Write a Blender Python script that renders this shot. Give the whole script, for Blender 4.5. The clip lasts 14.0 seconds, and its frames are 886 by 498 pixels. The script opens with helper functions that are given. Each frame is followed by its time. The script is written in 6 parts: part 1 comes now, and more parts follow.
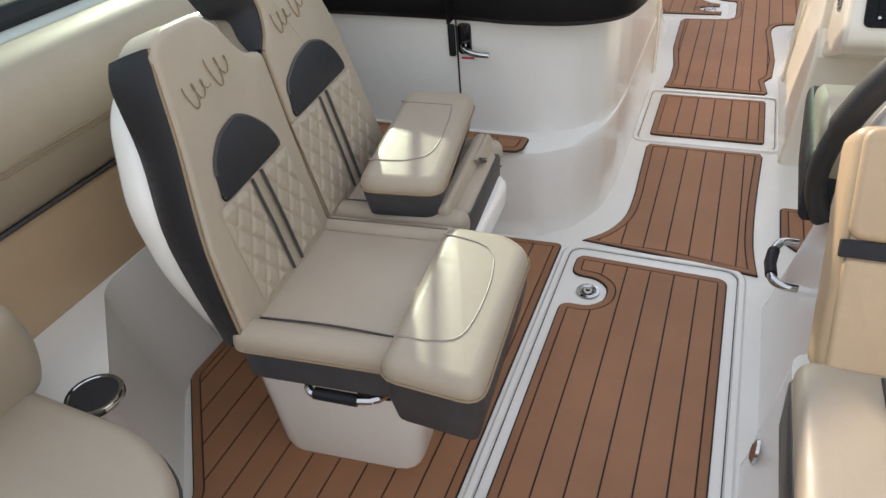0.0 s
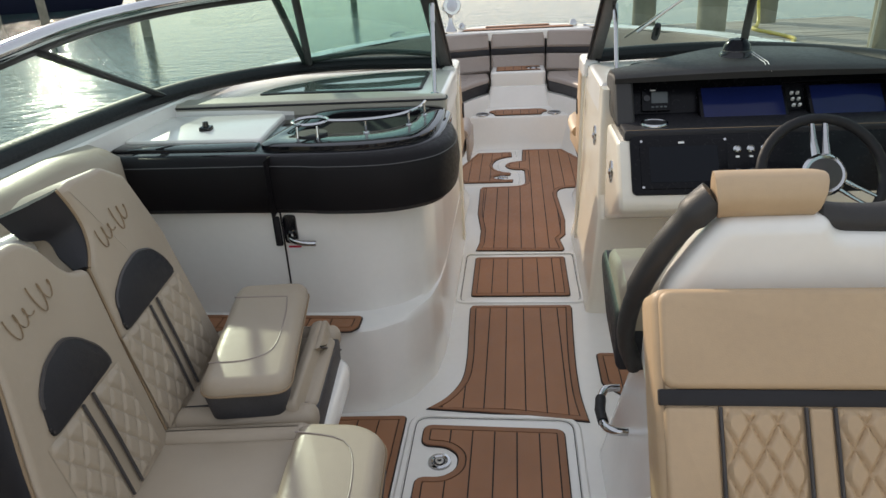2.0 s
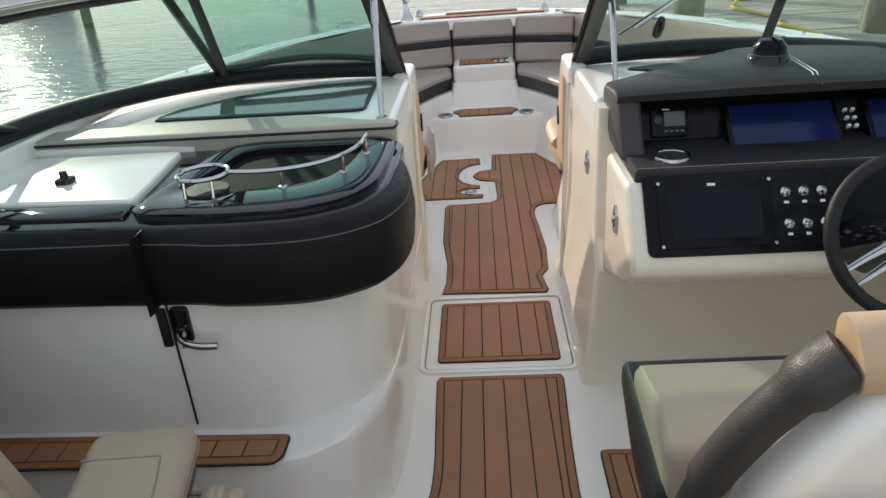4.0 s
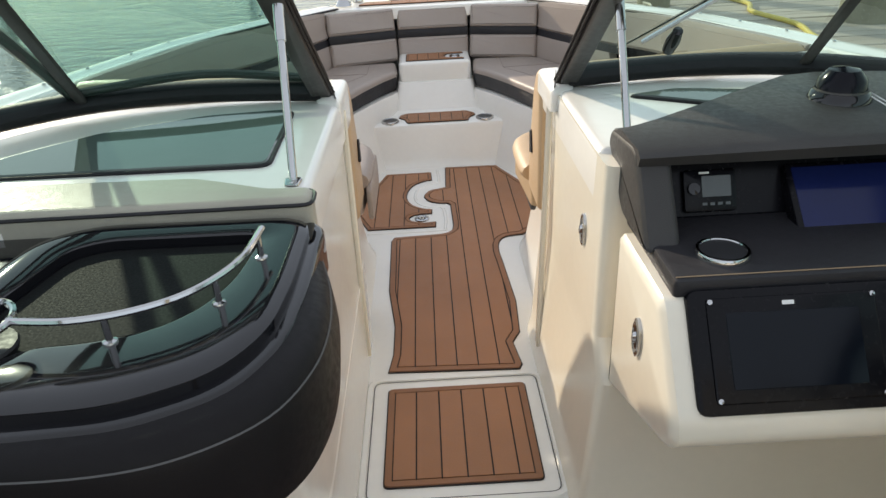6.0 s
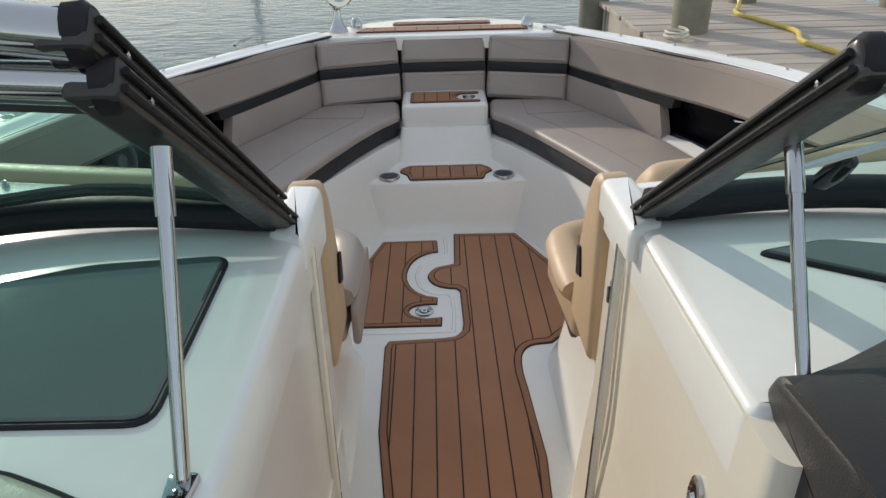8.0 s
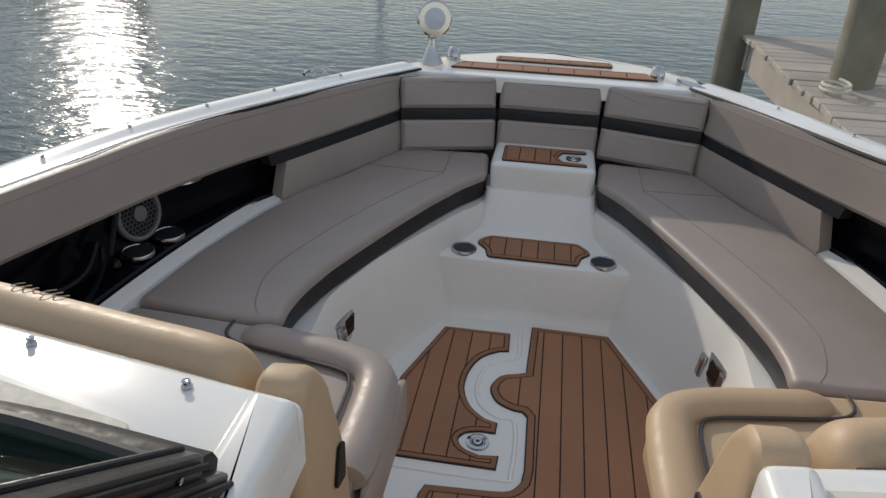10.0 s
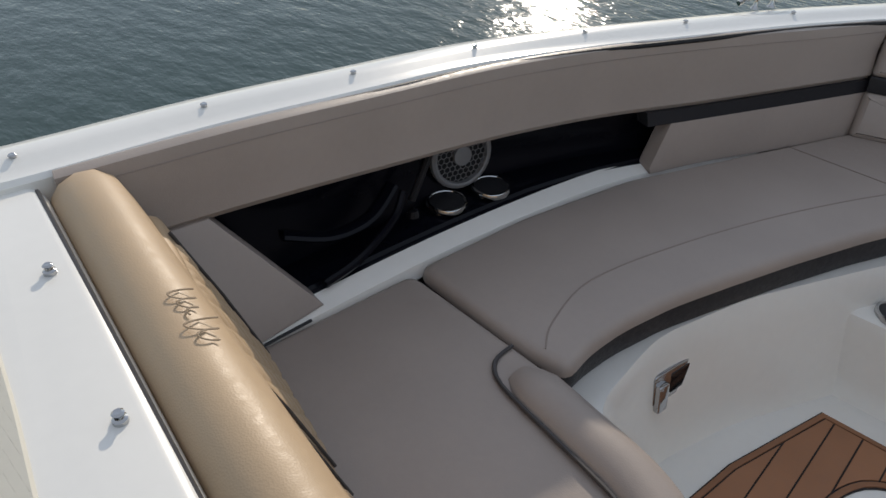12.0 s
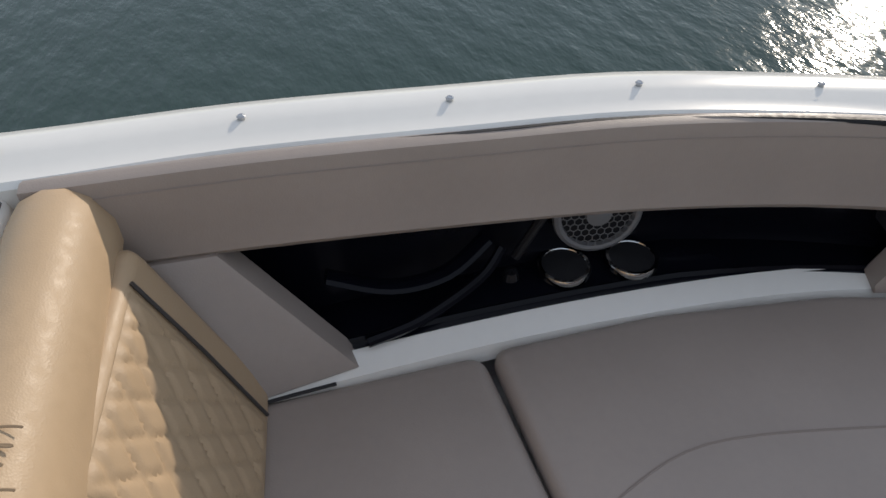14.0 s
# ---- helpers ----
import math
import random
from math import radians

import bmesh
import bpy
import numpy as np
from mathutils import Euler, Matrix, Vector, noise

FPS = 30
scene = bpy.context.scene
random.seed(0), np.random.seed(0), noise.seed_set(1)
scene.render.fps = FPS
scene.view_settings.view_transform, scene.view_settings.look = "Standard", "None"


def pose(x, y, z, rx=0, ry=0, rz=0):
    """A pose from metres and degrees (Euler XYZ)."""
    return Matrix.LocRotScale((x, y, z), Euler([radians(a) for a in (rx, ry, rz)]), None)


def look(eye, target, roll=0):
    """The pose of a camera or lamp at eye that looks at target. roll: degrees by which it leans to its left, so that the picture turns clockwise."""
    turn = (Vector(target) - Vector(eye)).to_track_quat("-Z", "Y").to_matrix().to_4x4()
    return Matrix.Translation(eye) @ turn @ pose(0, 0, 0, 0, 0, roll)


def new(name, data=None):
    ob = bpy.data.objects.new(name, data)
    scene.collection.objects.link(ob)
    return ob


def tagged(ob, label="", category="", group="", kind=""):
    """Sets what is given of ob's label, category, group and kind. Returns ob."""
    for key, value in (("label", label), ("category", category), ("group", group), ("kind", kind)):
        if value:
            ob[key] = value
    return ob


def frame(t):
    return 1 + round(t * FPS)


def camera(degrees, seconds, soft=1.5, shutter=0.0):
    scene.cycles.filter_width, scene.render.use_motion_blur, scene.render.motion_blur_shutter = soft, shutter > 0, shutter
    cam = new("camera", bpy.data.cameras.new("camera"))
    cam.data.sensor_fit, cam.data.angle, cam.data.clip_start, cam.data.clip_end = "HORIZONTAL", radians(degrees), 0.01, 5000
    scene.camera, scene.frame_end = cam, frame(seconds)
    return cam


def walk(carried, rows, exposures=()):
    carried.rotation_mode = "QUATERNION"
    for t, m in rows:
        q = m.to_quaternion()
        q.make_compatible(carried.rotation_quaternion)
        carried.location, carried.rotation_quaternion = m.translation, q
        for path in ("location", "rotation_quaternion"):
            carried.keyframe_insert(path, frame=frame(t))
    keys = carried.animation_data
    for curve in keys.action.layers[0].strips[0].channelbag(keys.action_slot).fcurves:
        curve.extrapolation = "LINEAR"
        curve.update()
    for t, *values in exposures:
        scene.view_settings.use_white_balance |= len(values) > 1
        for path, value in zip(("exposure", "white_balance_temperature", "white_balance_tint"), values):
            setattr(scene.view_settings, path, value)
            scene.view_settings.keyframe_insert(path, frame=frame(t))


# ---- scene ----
cam = camera(64.4, 14.0)
PATH = [
    (0, (0.023, 0.461, 1.336), (-0.648, 1.953, 0.185), -5.5),
    (0.5, (0.02, 0.444, 1.395), (-0.411, 2.123, 0.396), -5.0),
    (0.8, (0.008, 0.445, 1.417), (-0.335, 2.179, 0.481), -4.5),
    (1, (0.002, 0.436, 1.42), (-0.303, 2.199, 0.526), -4.5),
    (1.5, (-0.005, 0.431, 1.426), (-0.25, 2.234, 0.595), -4.0),
    (2, (-0.014, 0.438, 1.418), (-0.228, 2.261, 0.623), -3.5),
    (2.5, (-0.05, 0.489, 1.423), (-0.256, 2.316, 0.636), -3.2),
    (3, (-0.042, 0.684, 1.405), (-0.237, 2.511, 0.617), -3.4),
    (3.2, (-0.025, 0.782, 1.42), (-0.21, 2.604, 0.618), -3.3),
    (5.3, (-0.079, 1.582, 1.403), (-0.067, 3.365, 0.498), -4.3),
    (5.4, (-0.082, 1.624, 1.406), (-0.045, 3.404, 0.496), -3.4),
    (5.5, (-0.054, 1.661, 1.405), (-0.042, 3.441, 0.493), -4.0),
    (6, (-0.045, 1.806, 1.41), (-0.029, 3.579, 0.485), -3.0),
    (6.5, (-0.095, 2.006, 1.407), (-0.077, 3.777, 0.477), -2.0),
    (7, (-0.137, 2.182, 1.432), (-0.118, 3.953, 0.502), -1.9),
    (7.5, (-0.107, 2.37, 1.428), (-0.091, 4.139, 0.496), -2.0),
    (8, (-0.05, 2.577, 1.447), (-0.037, 4.348, 0.518), -1.4),
    (8.2, (-0.046, 2.625, 1.456), (-0.035, 4.396, 0.528), -1.2),
    (10.3, (-0.006, 3.299, 1.507), (-0.352, 5.028, 0.564), 2.3),
    (10.4, (-0.01, 3.317, 1.495), (-0.398, 5.036, 0.548), 2.3),
    (10.5, (-0.013, 3.347, 1.505), (-0.448, 5.039, 0.531), 2.9),
    (11, (-0.112, 3.519, 1.449), (-0.789, 5.076, 0.391), 2.8),
    (11.5, (-0.207, 3.679, 1.44), (-1.121, 5.042, 0.296), 1.8),
    (12, (-0.197, 3.867, 1.421), (-1.286, 5.026, 0.208), 1.0),
    (12.5, (-0.198, 4.008, 1.417), (-1.395, 4.99, 0.151), 0.3),
    (13, (-0.281, 4.088, 1.406), (-1.537, 4.934, 0.101), 0.3),
    (13.5, (-0.374, 4.179, 1.421), (-1.673, 4.889, 0.076), 0.6),
    (14, (-0.381, 4.339, 1.42), (-1.722, 4.881, 0.038), -0.4),
]
walk(cam, [(t, look(eye, target, roll)) for t, eye, target, roll in PATH],
     [(0, 1.0, 7500, 14), (0.6, 0.75, 7600, 14), (1.5, 0.5, 7600, 13), (3.0, 0.45, 7300, 13), (6.0, 0.65, 7600, 11), (7.0, 0.42, 7300, 11), (8.0, 0.1, 7000, 9), (10.5, -0.28, 6900, 11), (12.5, -0.12, 7000, 11), (14.0, -0.1, 7000, 12)])
from mathutils.geometry import delaunay_2d_cdt

# ---------------------------------------------------------------- light
SUN_AZ, SUN_EL = 35.5, 22.0            # degrees to port of the bow, and above the horizon
S = Vector((-math.sin(radians(SUN_AZ)) * math.cos(radians(SUN_EL)), math.cos(radians(SUN_AZ)) * math.cos(radians(SUN_EL)), math.sin(radians(SUN_EL))))
world = bpy.data.worlds.new("sky")
scene.world = world
world.use_nodes = True
wn = world.node_tree
sky = wn.nodes.new("ShaderNodeTexSky")
sky.sky_type = "NISHITA"
sky.sun_disc = False
sky.sun_elevation = radians(SUN_EL)
sky.sun_rotation = radians(-SUN_AZ)
sky.dust_density = 0.1
# a thin, even veil of high haze over the clear sky
veil = wn.nodes.new("ShaderNodeMix")
veil.data_type = "RGBA"
veil.inputs["Factor"].default_value = 0.6
veil.inputs["B"].default_value = (4.6, 5.2, 6.2, 1)
wn.links.new(sky.outputs["Color"], veil.inputs["A"])
wn.links.new(veil.outputs["Result"], wn.nodes["Background"].inputs["Color"])
wn.nodes["Background"].inputs["Strength"].default_value = 0.15
sun = new("sun", bpy.data.lights.new("sun", "SUN"))
sun.data.energy = 2.6
sun.data.angle = radians(1.0)
sun.data.color = (1.0, 0.93, 0.83)
sun.matrix_world = look(S * 30, (0, 0, 0))


# ---------------------------------------------------------------- materials
def material(name, color, rough=0.5, metal=0.0, coat=0.0, bump=0.0, bscale=200.0, kind="noise", vary=0.08, vscale=6.0, obj_vary=0.0, detail=2.0, spec=0.5, rvary=0.15):
    """A surface with variation at two scales and fine relief, in object metres."""
    m = bpy.data.materials.new(name)
    m.use_nodes = True
    nt = m.node_tree
    b = nt.nodes["Principled BSDF"]
    b.inputs["Metallic"].default_value = metal
    b.inputs["Coat Weight"].default_value = coat
    b.inputs["Coat Roughness"].default_value = 0.16
    b.inputs["Specular IOR Level"].default_value = spec
    co = nt.nodes.new("ShaderNodeTexCoord").outputs["Object"]

    def tex(scale, det=2.0):
        n = nt.nodes.new("ShaderNodeTexNoise")
        n.inputs["Scale"].default_value, n.inputs["Detail"].default_value = scale, det
        nt.links.new(co, n.inputs["Vector"])
        return n.outputs["Fac"]

    big, small = tex(vscale, 3.0), tex(vscale * 14, detail)
    add = nt.nodes.new("ShaderNodeMath")
    add.operation = "MULTIPLY_ADD"
    nt.links.new(big, add.inputs[0])
    add.inputs[1].default_value = 0.7
    half = nt.nodes.new("ShaderNodeMath")
    half.operation = "MULTIPLY"
    nt.links.new(small, half.inputs[0])
    half.inputs[1].default_value = 0.3
    nt.links.new(half.outputs[0], add.inputs[2])
    fac = add.outputs[0]
    if obj_vary:
        info = nt.nodes.new("ShaderNodeObjectInfo")
        mix = nt.nodes.new("ShaderNodeMath")
        mix.operation = "MULTIPLY_ADD"
        nt.links.new(info.outputs["Random"], mix.inputs[0])
        mix.inputs[1].default_value = obj_vary
        nt.links.new(fac, mix.inputs[2])
        fac = mix.outputs[0]
    ramp = nt.nodes.new("ShaderNodeMapRange")
    ramp.inputs["From Min"].default_value, ramp.inputs["From Max"].default_value = 0.3, 0.7 + obj_vary
    ramp.inputs["To Min"].default_value, ramp.inputs["To Max"].default_value = 1 - vary, 1 + vary
    nt.links.new(fac, ramp.inputs["Value"])
    sc = nt.nodes.new("ShaderNodeVectorMath")
    sc.operation = "SCALE"
    sc.inputs[0].default_value = color
    nt.links.new(ramp.outputs["Result"], sc.inputs["Scale"])
    nt.links.new(sc.outputs["Vector"], b.inputs["Base Color"])
    rr = nt.nodes.new("ShaderNodeMapRange")
    rr.inputs["From Min"].default_value, rr.inputs["From Max"].default_value = 0.3, 0.7
    rr.inputs["To Min"].default_value, rr.inputs["To Max"].default_value = rough * (1 - rvary), min(1.0, rough * (1 + rvary))
    nt.links.new(small, rr.inputs["Value"])
    nt.links.new(rr.outputs["Result"], b.inputs["Roughness"])
    if bump:
        if kind == "noise":
            h = tex(bscale, 3.0)
        elif kind == "leather":
            v = nt.nodes.new("ShaderNodeTexVoronoi")
            v.inputs["Scale"].default_value = bscale
            nt.links.new(co, v.inputs["Vector"])
            h = v.outputs["Distance"]
        elif kind == "checker":
            v = nt.nodes.new("ShaderNodeTexChecker")
            v.inputs["Scale"].default_value = bscale
            nt.links.new(co, v.inputs["Vector"])
            h = v.outputs["Fac"]
        bn = nt.nodes.new("ShaderNodeBump")
        bn.inputs["Strength"].default_value = bump
        bn.inputs["Distance"].default_value = 0.002
        nt.links.new(h, bn.inputs["Height"])
        nt.links.new(bn.outputs["Normal"], b.inputs["Normal"])
    return m


GEL = material("white_gelcoat", (0.83, 0.81, 0.76), 0.24, coat=0.4, vary=0.03, vscale=3, rvary=0.02)
CREAM = material("cream_gelcoat", (0.79, 0.735, 0.62), 0.26, coat=0.4, vary=0.03, vscale=3, rvary=0.02)
NONSKID = material("nonskid_gelcoat", (0.60, 0.57, 0.49), 0.6, bump=0.8, bscale=110, kind="checker", vary=0.04)
TAN = material("tan_vinyl", (0.51, 0.36, 0.222), 0.5, bump=0.1, bscale=420, kind="leather", vary=0.07, vscale=5)
TAUPE = material("taupe_vinyl", (0.355, 0.298, 0.262), 0.45, bump=0.1, bscale=420, kind="leather", vary=0.06, vscale=5)
CREAMV = material("cream_vinyl", (0.375, 0.308, 0.232), 0.45, bump=0.1, bscale=420, kind="leather", vary=0.06, vscale=5)
GREY = material("charcoal_vinyl", (0.021, 0.0205, 0.0235), 0.48, bump=0.15, bscale=400, kind="leather", vary=0.12, spec=0.28)
BOLV = material("black_vinyl", (0.009, 0.008, 0.009), 0.5, bump=0.08, bscale=420, kind="leather", vary=0.1, spec=0.16)
PANEL = material("satin_black_panel", (0.006, 0.006, 0.008), 0.25, vary=0.1, spec=0.15)
GRILLE = material("grey_grille", (0.2, 0.2, 0.205), 0.4, vary=0.08)
PERF = material("woven_grey_vinyl", (0.05, 0.049, 0.053), 0.5, bump=1.0, bscale=130, kind="checker", vary=0.2, vscale=20)
DASHV = material("dash_vinyl", (0.04, 0.038, 0.037), 0.5, bump=0.2, bscale=380, kind="leather", vary=0.15, spec=0.35)
PADV = material("ledge_vinyl", (0.36, 0.34, 0.28), 0.5, bump=0.16, bscale=380, kind="leather", vary=0.08)
TEAK = material("teak_foam", (0.335, 0.152, 0.074), 0.6, bump=0.4, bscale=320, vary=0.16, vscale=4, obj_vary=0.12, detail=5)
TEAKB = material("teak_foam_border", (0.275, 0.122, 0.058), 0.6, bump=0.4, bscale=320, vary=0.12, vscale=5, detail=5)
CAULK = material("black_caulk", (0.018, 0.013, 0.012), 0.7, vary=0.2)
CHROME = material("polished_steel", (0.5, 0.5, 0.5), 0.1, metal=1.0, vary=0.03)
BLACK = material("black_gloss_plastic", (0.009, 0.009, 0.011), 0.045, vary=0.1, rvary=0.05)
COAMING = material("dark_gelcoat", (0.004, 0.0045, 0.008), 0.16, vary=0.1, spec=0.16)
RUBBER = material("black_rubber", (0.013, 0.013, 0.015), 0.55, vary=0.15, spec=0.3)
FRAME = material("bronze_anodised_frame", (0.055, 0.052, 0.05), 0.38, metal=0.4, vary=0.1)
STEEL = material("brushed_steel", (0.035, 0.035, 0.038), 0.38, metal=0.25, vary=0.12, vscale=30, spec=0.3)
LENS = material("lamp_lens", (0.55, 0.6, 0.66), 0.12, coat=0.5, vary=0.05)
MESHM = material("black_mesh_mat", (0.008, 0.009, 0.009), 0.75, bump=1.0, bscale=150, kind="checker", vary=0.2, vscale=20, spec=0.12)
SMOKE = material("smoked_acrylic", (0.10, 0.125, 0.115), 0.03, vary=0.05)
SCREEN = material("blue_screen_glass", (0.009, 0.016, 0.075), 0.13, vary=0.1, spec=0.25)
DIM = material("dark_screen_glass", (0.004, 0.006, 0.01), 0.12, vary=0.1, spec=0.18)
LCD = material("lcd_glass", (0.075, 0.09, 0.09), 0.2, vary=0.05)
THREAD = material("stitch_thread", (0.27, 0.19, 0.115), 0.7, vary=0.1)
SEAM = material("taupe_seam", (0.27, 0.22, 0.19), 0.5, vary=0.1)
PIPING = material("dark_piping", (0.05, 0.045, 0.045), 0.5, vary=0.1)
ORANGE = material("orange_label", (0.8, 0.25, 0.03), 0.5, vary=0.04)
PAPER = material("white_label", (0.8, 0.8, 0.78), 0.5, vary=0.03)
INK = material("label_ink", (0.08, 0.08, 0.08), 0.6, vary=0.05)
RED = material("red_cord", (0.55, 0.02, 0.05), 0.5, vary=0.1)
WOODD = material("weathered_dock_wood", (0.43, 0.375, 0.32), 0.8, bump=0.8, bscale=60, vary=0.25, vscale=3, obj_vary=0.3, detail=6)
PILE = material("weathered_piling", (0.24, 0.22, 0.165), 0.85, bump=1.0, bscale=40, vary=0.3, vscale=4, detail=6)
HOSE = material("yellow_hose", (0.62, 0.47, 0.09), 0.45, vary=0.08)
ROPE = material("white_rope", (0.62, 0.58, 0.48), 0.8, bump=1.0, bscale=120, vary=0.1)
NAVY = material("navy_hull_paint", (0.01, 0.012, 0.03), 0.15, coat=0.5, vary=0.1)


def glass_material(name, tint, gloss=0.06):
    m = bpy.data.materials.new(name)
    m.use_nodes = True
    nt = m.node_tree
    nt.nodes.clear()
    out = nt.nodes.new("ShaderNodeOutputMaterial")
    tr = nt.nodes.new("ShaderNodeBsdfTransparent")
    tr.inputs["Color"].default_value = (*tint, 1)
    gl = nt.nodes.new("ShaderNodeBsdfGlossy")
    gl.inputs["Roughness"].default_value = 0.02
    mx = nt.nodes.new("ShaderNodeMixShader")
    mx.inputs[0].default_value = gloss
    nt.links.new(tr.outputs[0], mx.inputs[1])
    nt.links.new(gl.outputs[0], mx.inputs[2])
    nt.links.new(mx.outputs[0], out.inputs[0])
    return m


GLASS = glass_material("green_tinted_glass", (0.63, 0.81, 0.76))


def water_material():
    m = bpy.data.materials.new("harbour_water")
    m.use_nodes = True
    nt = m.node_tree
    b = nt.nodes["Principled BSDF"]
    b.inputs["Base Color"].default_value = (0.035, 0.065, 0.058, 1)
    b.inputs["Roughness"].default_value = 0.1
    b.inputs["IOR"].default_value = 1.33
    co = nt.nodes.new("ShaderNodeTexCoord").outputs["Object"]
    mp = nt.nodes.new("ShaderNodeMapping")
    mp.inputs["Rotation"].default_value = (0, 0, radians(25))
    mp.inputs["Scale"].default_value = (1.0, 2.1, 1.0)
    nt.links.new(co, mp.inputs["Vector"])
    hs = []
    for sc, w in ((0.8, 0.55), (3.2, 0.42), (11.0, 0.14)):
        n = nt.nodes.new("ShaderNodeTexNoise")
        n.inputs["Scale"].default_value, n.inputs["Detail"].default_value = sc, 3.0
        nt.links.new(mp.outputs[0], n.inputs["Vector"])
        k = nt.nodes.new("ShaderNodeMath")
        k.operation = "MULTIPLY"
        nt.links.new(n.outputs["Fac"], k.inputs[0])
        k.inputs[1].default_value = w
        hs.append(k.outputs[0])
    a = nt.nodes.new("ShaderNodeMath")
    nt.links.new(hs[0], a.inputs[0])
    nt.links.new(hs[1], a.inputs[1])
    a2 = nt.nodes.new("ShaderNodeMath")
    nt.links.new(a.outputs[0], a2.inputs[0])
    nt.links.new(hs[2], a2.inputs[1])
    bn = nt.nodes.new("ShaderNodeBump")
    bn.inputs["Strength"].default_value = 0.38
    bn.inputs["Distance"].default_value = 0.10
    nt.links.new(a2.outputs[0], bn.inputs["Height"])
    nt.links.new(bn.outputs["Normal"], b.inputs["Normal"])
    return m


WATER = water_material()


# ---------------------------------------------------------------- mesh helpers
def finish(name, bm, mat, parent=None, angle=38):
    bmesh.ops.recalc_face_normals(bm, faces=bm.faces)
    me = bpy.data.meshes.new(name)
    bm.to_mesh(me)
    bm.free()
    for p in me.polygons:
        p.use_smooth = True
    me.set_sharp_from_angle(angle=radians(angle))
    me.materials.append(mat)
    ob = new(name, me)
    ob.parent = parent
    return ob


def part(name, bm, mat, parent, label=""):
    return tagged(finish(name, bm, mat, parent), label)


def thing(name, label, category, group="", kind="", at=(0, 0, 0)):
    ob = new(name)
    ob.empty_display_size = 0.05
    return tagged(ob, label, category, group, kind)


def solo(name, bm, mat, label, category, group="", kind=""):
    return tagged(finish(name, bm, mat), label, category, group, kind)


def fillet(pts, r, n=4):
    """Round the corners of a 2D outline."""
    out, k = [], len(pts)
    for i in range(k):
        p, a, b = Vector(pts[i][:2]), Vector(pts[i - 1][:2]), Vector(pts[(i + 1) % k][:2])
        da, db = a - p, b - p
        rr = min(r, da.length * 0.45, db.length * 0.45)
        s, e = p + da.normalized() * rr, p + db.normalized() * rr
        for j in range(n + 1):
            t = j / n
            out.append(tuple((1 - t) ** 2 * s + 2 * t * (1 - t) * p + t * t * e))
    return out


def area2(pts):
    return sum(pts[i - 1][0] * pts[i][1] - pts[i][0] * pts[i - 1][1] for i in range(len(pts)))


def inset(pts, d):
    """Offset a 2D outline inwards by d."""
    s = 1 if area2(pts) > 0 else -1
    out, k = [], len(pts)
    for i in range(k):
        p, a, b = Vector(pts[i]), Vector(pts[i - 1]), Vector(pts[(i + 1) % k])
        u, v = (p - a), (b - p)
        u = u.normalized() if u.length > 1e-7 else v.normalized()
        v = v.normalized() if v.length > 1e-7 else u
        n = Vector((-(u.y + v.y), u.x + v.x)) * s
        n = n.normalized() if n.length > 1e-6 else Vector((-u.y, u.x)) * s
        c = max(0.5, n.dot(Vector((-u.y, u.x)) * s))
        out.append(tuple(p + n * (d / c)))
    # short edges that turned round: bring their run of corners together
    for _ in range(3):
        bad = [(Vector(out[(i + 1) % k]) - Vector(out[i])).dot(Vector(pts[(i + 1) % k]) - Vector(pts[i])) < -1e-12 for i in range(k)]
        if not any(bad) or all(bad):
            break
        start = bad.index(False) + 1
        i = 0
        while i < k:
            run = []
            while i < k and bad[(start + i) % k]:
                run.append((start + i) % k)
                i += 1
            if run:
                run.append((run[-1] + 1) % k)
                mid = sum((Vector(out[j]) for j in run), Vector((0, 0))) / len(run)
                for j in run:
                    out[j] = tuple(mid)
            i += 1
    return out


def loft(bm, rings, closed=True, caps=True):
    vs = [[bm.verts.new(p) for p in r] for r in rings]
    k = len(vs[0])
    for a, b in zip(vs, vs[1:]):
        for i in range(k if closed else k - 1):
            j = (i + 1) % k
            try:
                bm.faces.new((a[i], a[j], b[j], b[i]))
            except ValueError:
                pass
    if caps:
        for r in (vs[0], vs[-1]):
            try:
                bm.faces.new(r)
            except ValueError:
                pass
    return bm


def pillow(outline, z0, z1, r=0.015, n=3, m=None, bottom=False, bm=None):
    """A slab on a 2D outline, with its top edge (and bottom edge) rounded by r."""
    bm = bm or bmesh.new()
    m = m or Matrix()
    prof = []
    if bottom:
        prof += [(r * (1 - math.sin(a)), z0 + r * (1 - math.cos(a))) for a in [math.pi / 2 * i / n for i in range(n)]]
    else:
        prof.append((0, z0))
    prof += [(r * (1 - math.cos(a)), z1 - r * (1 - math.sin(a))) for a in [math.pi / 2 * i / n for i in range(n + 1)]]
    loft(bm, [[m @ Vector((x, y, z)) for x, y in inset(outline, d)] for d, z in prof])
    return bm


def rect(x0, x1, y0, y1, r=0.02, n=4):
    return fillet([(x0, y0), (x1, y0), (x1, y1), (x0, y1)], r, n)


def spline(pts, per=6, closed=False):
    """Catmull-Rom through points of any dimension."""
    P = [Vector(p) for p in pts]
    k = len(P)
    out = []
    for i in range(k if closed else k - 1):
        a, b, c, d = (P[(i + o) % k] if closed else P[min(max(i + o, 0), k - 1)] for o in (-1, 0, 1, 2))
        for j in range(per):
            t = j / per
            out.append(0.5 * ((2 * b) + (c - a) * t + (2 * a - 5 * b + 4 * c - d) * t * t + (3 * b - a - 3 * c + d) * t ** 3))
    if not closed:
        out.append(P[-1])
    return out


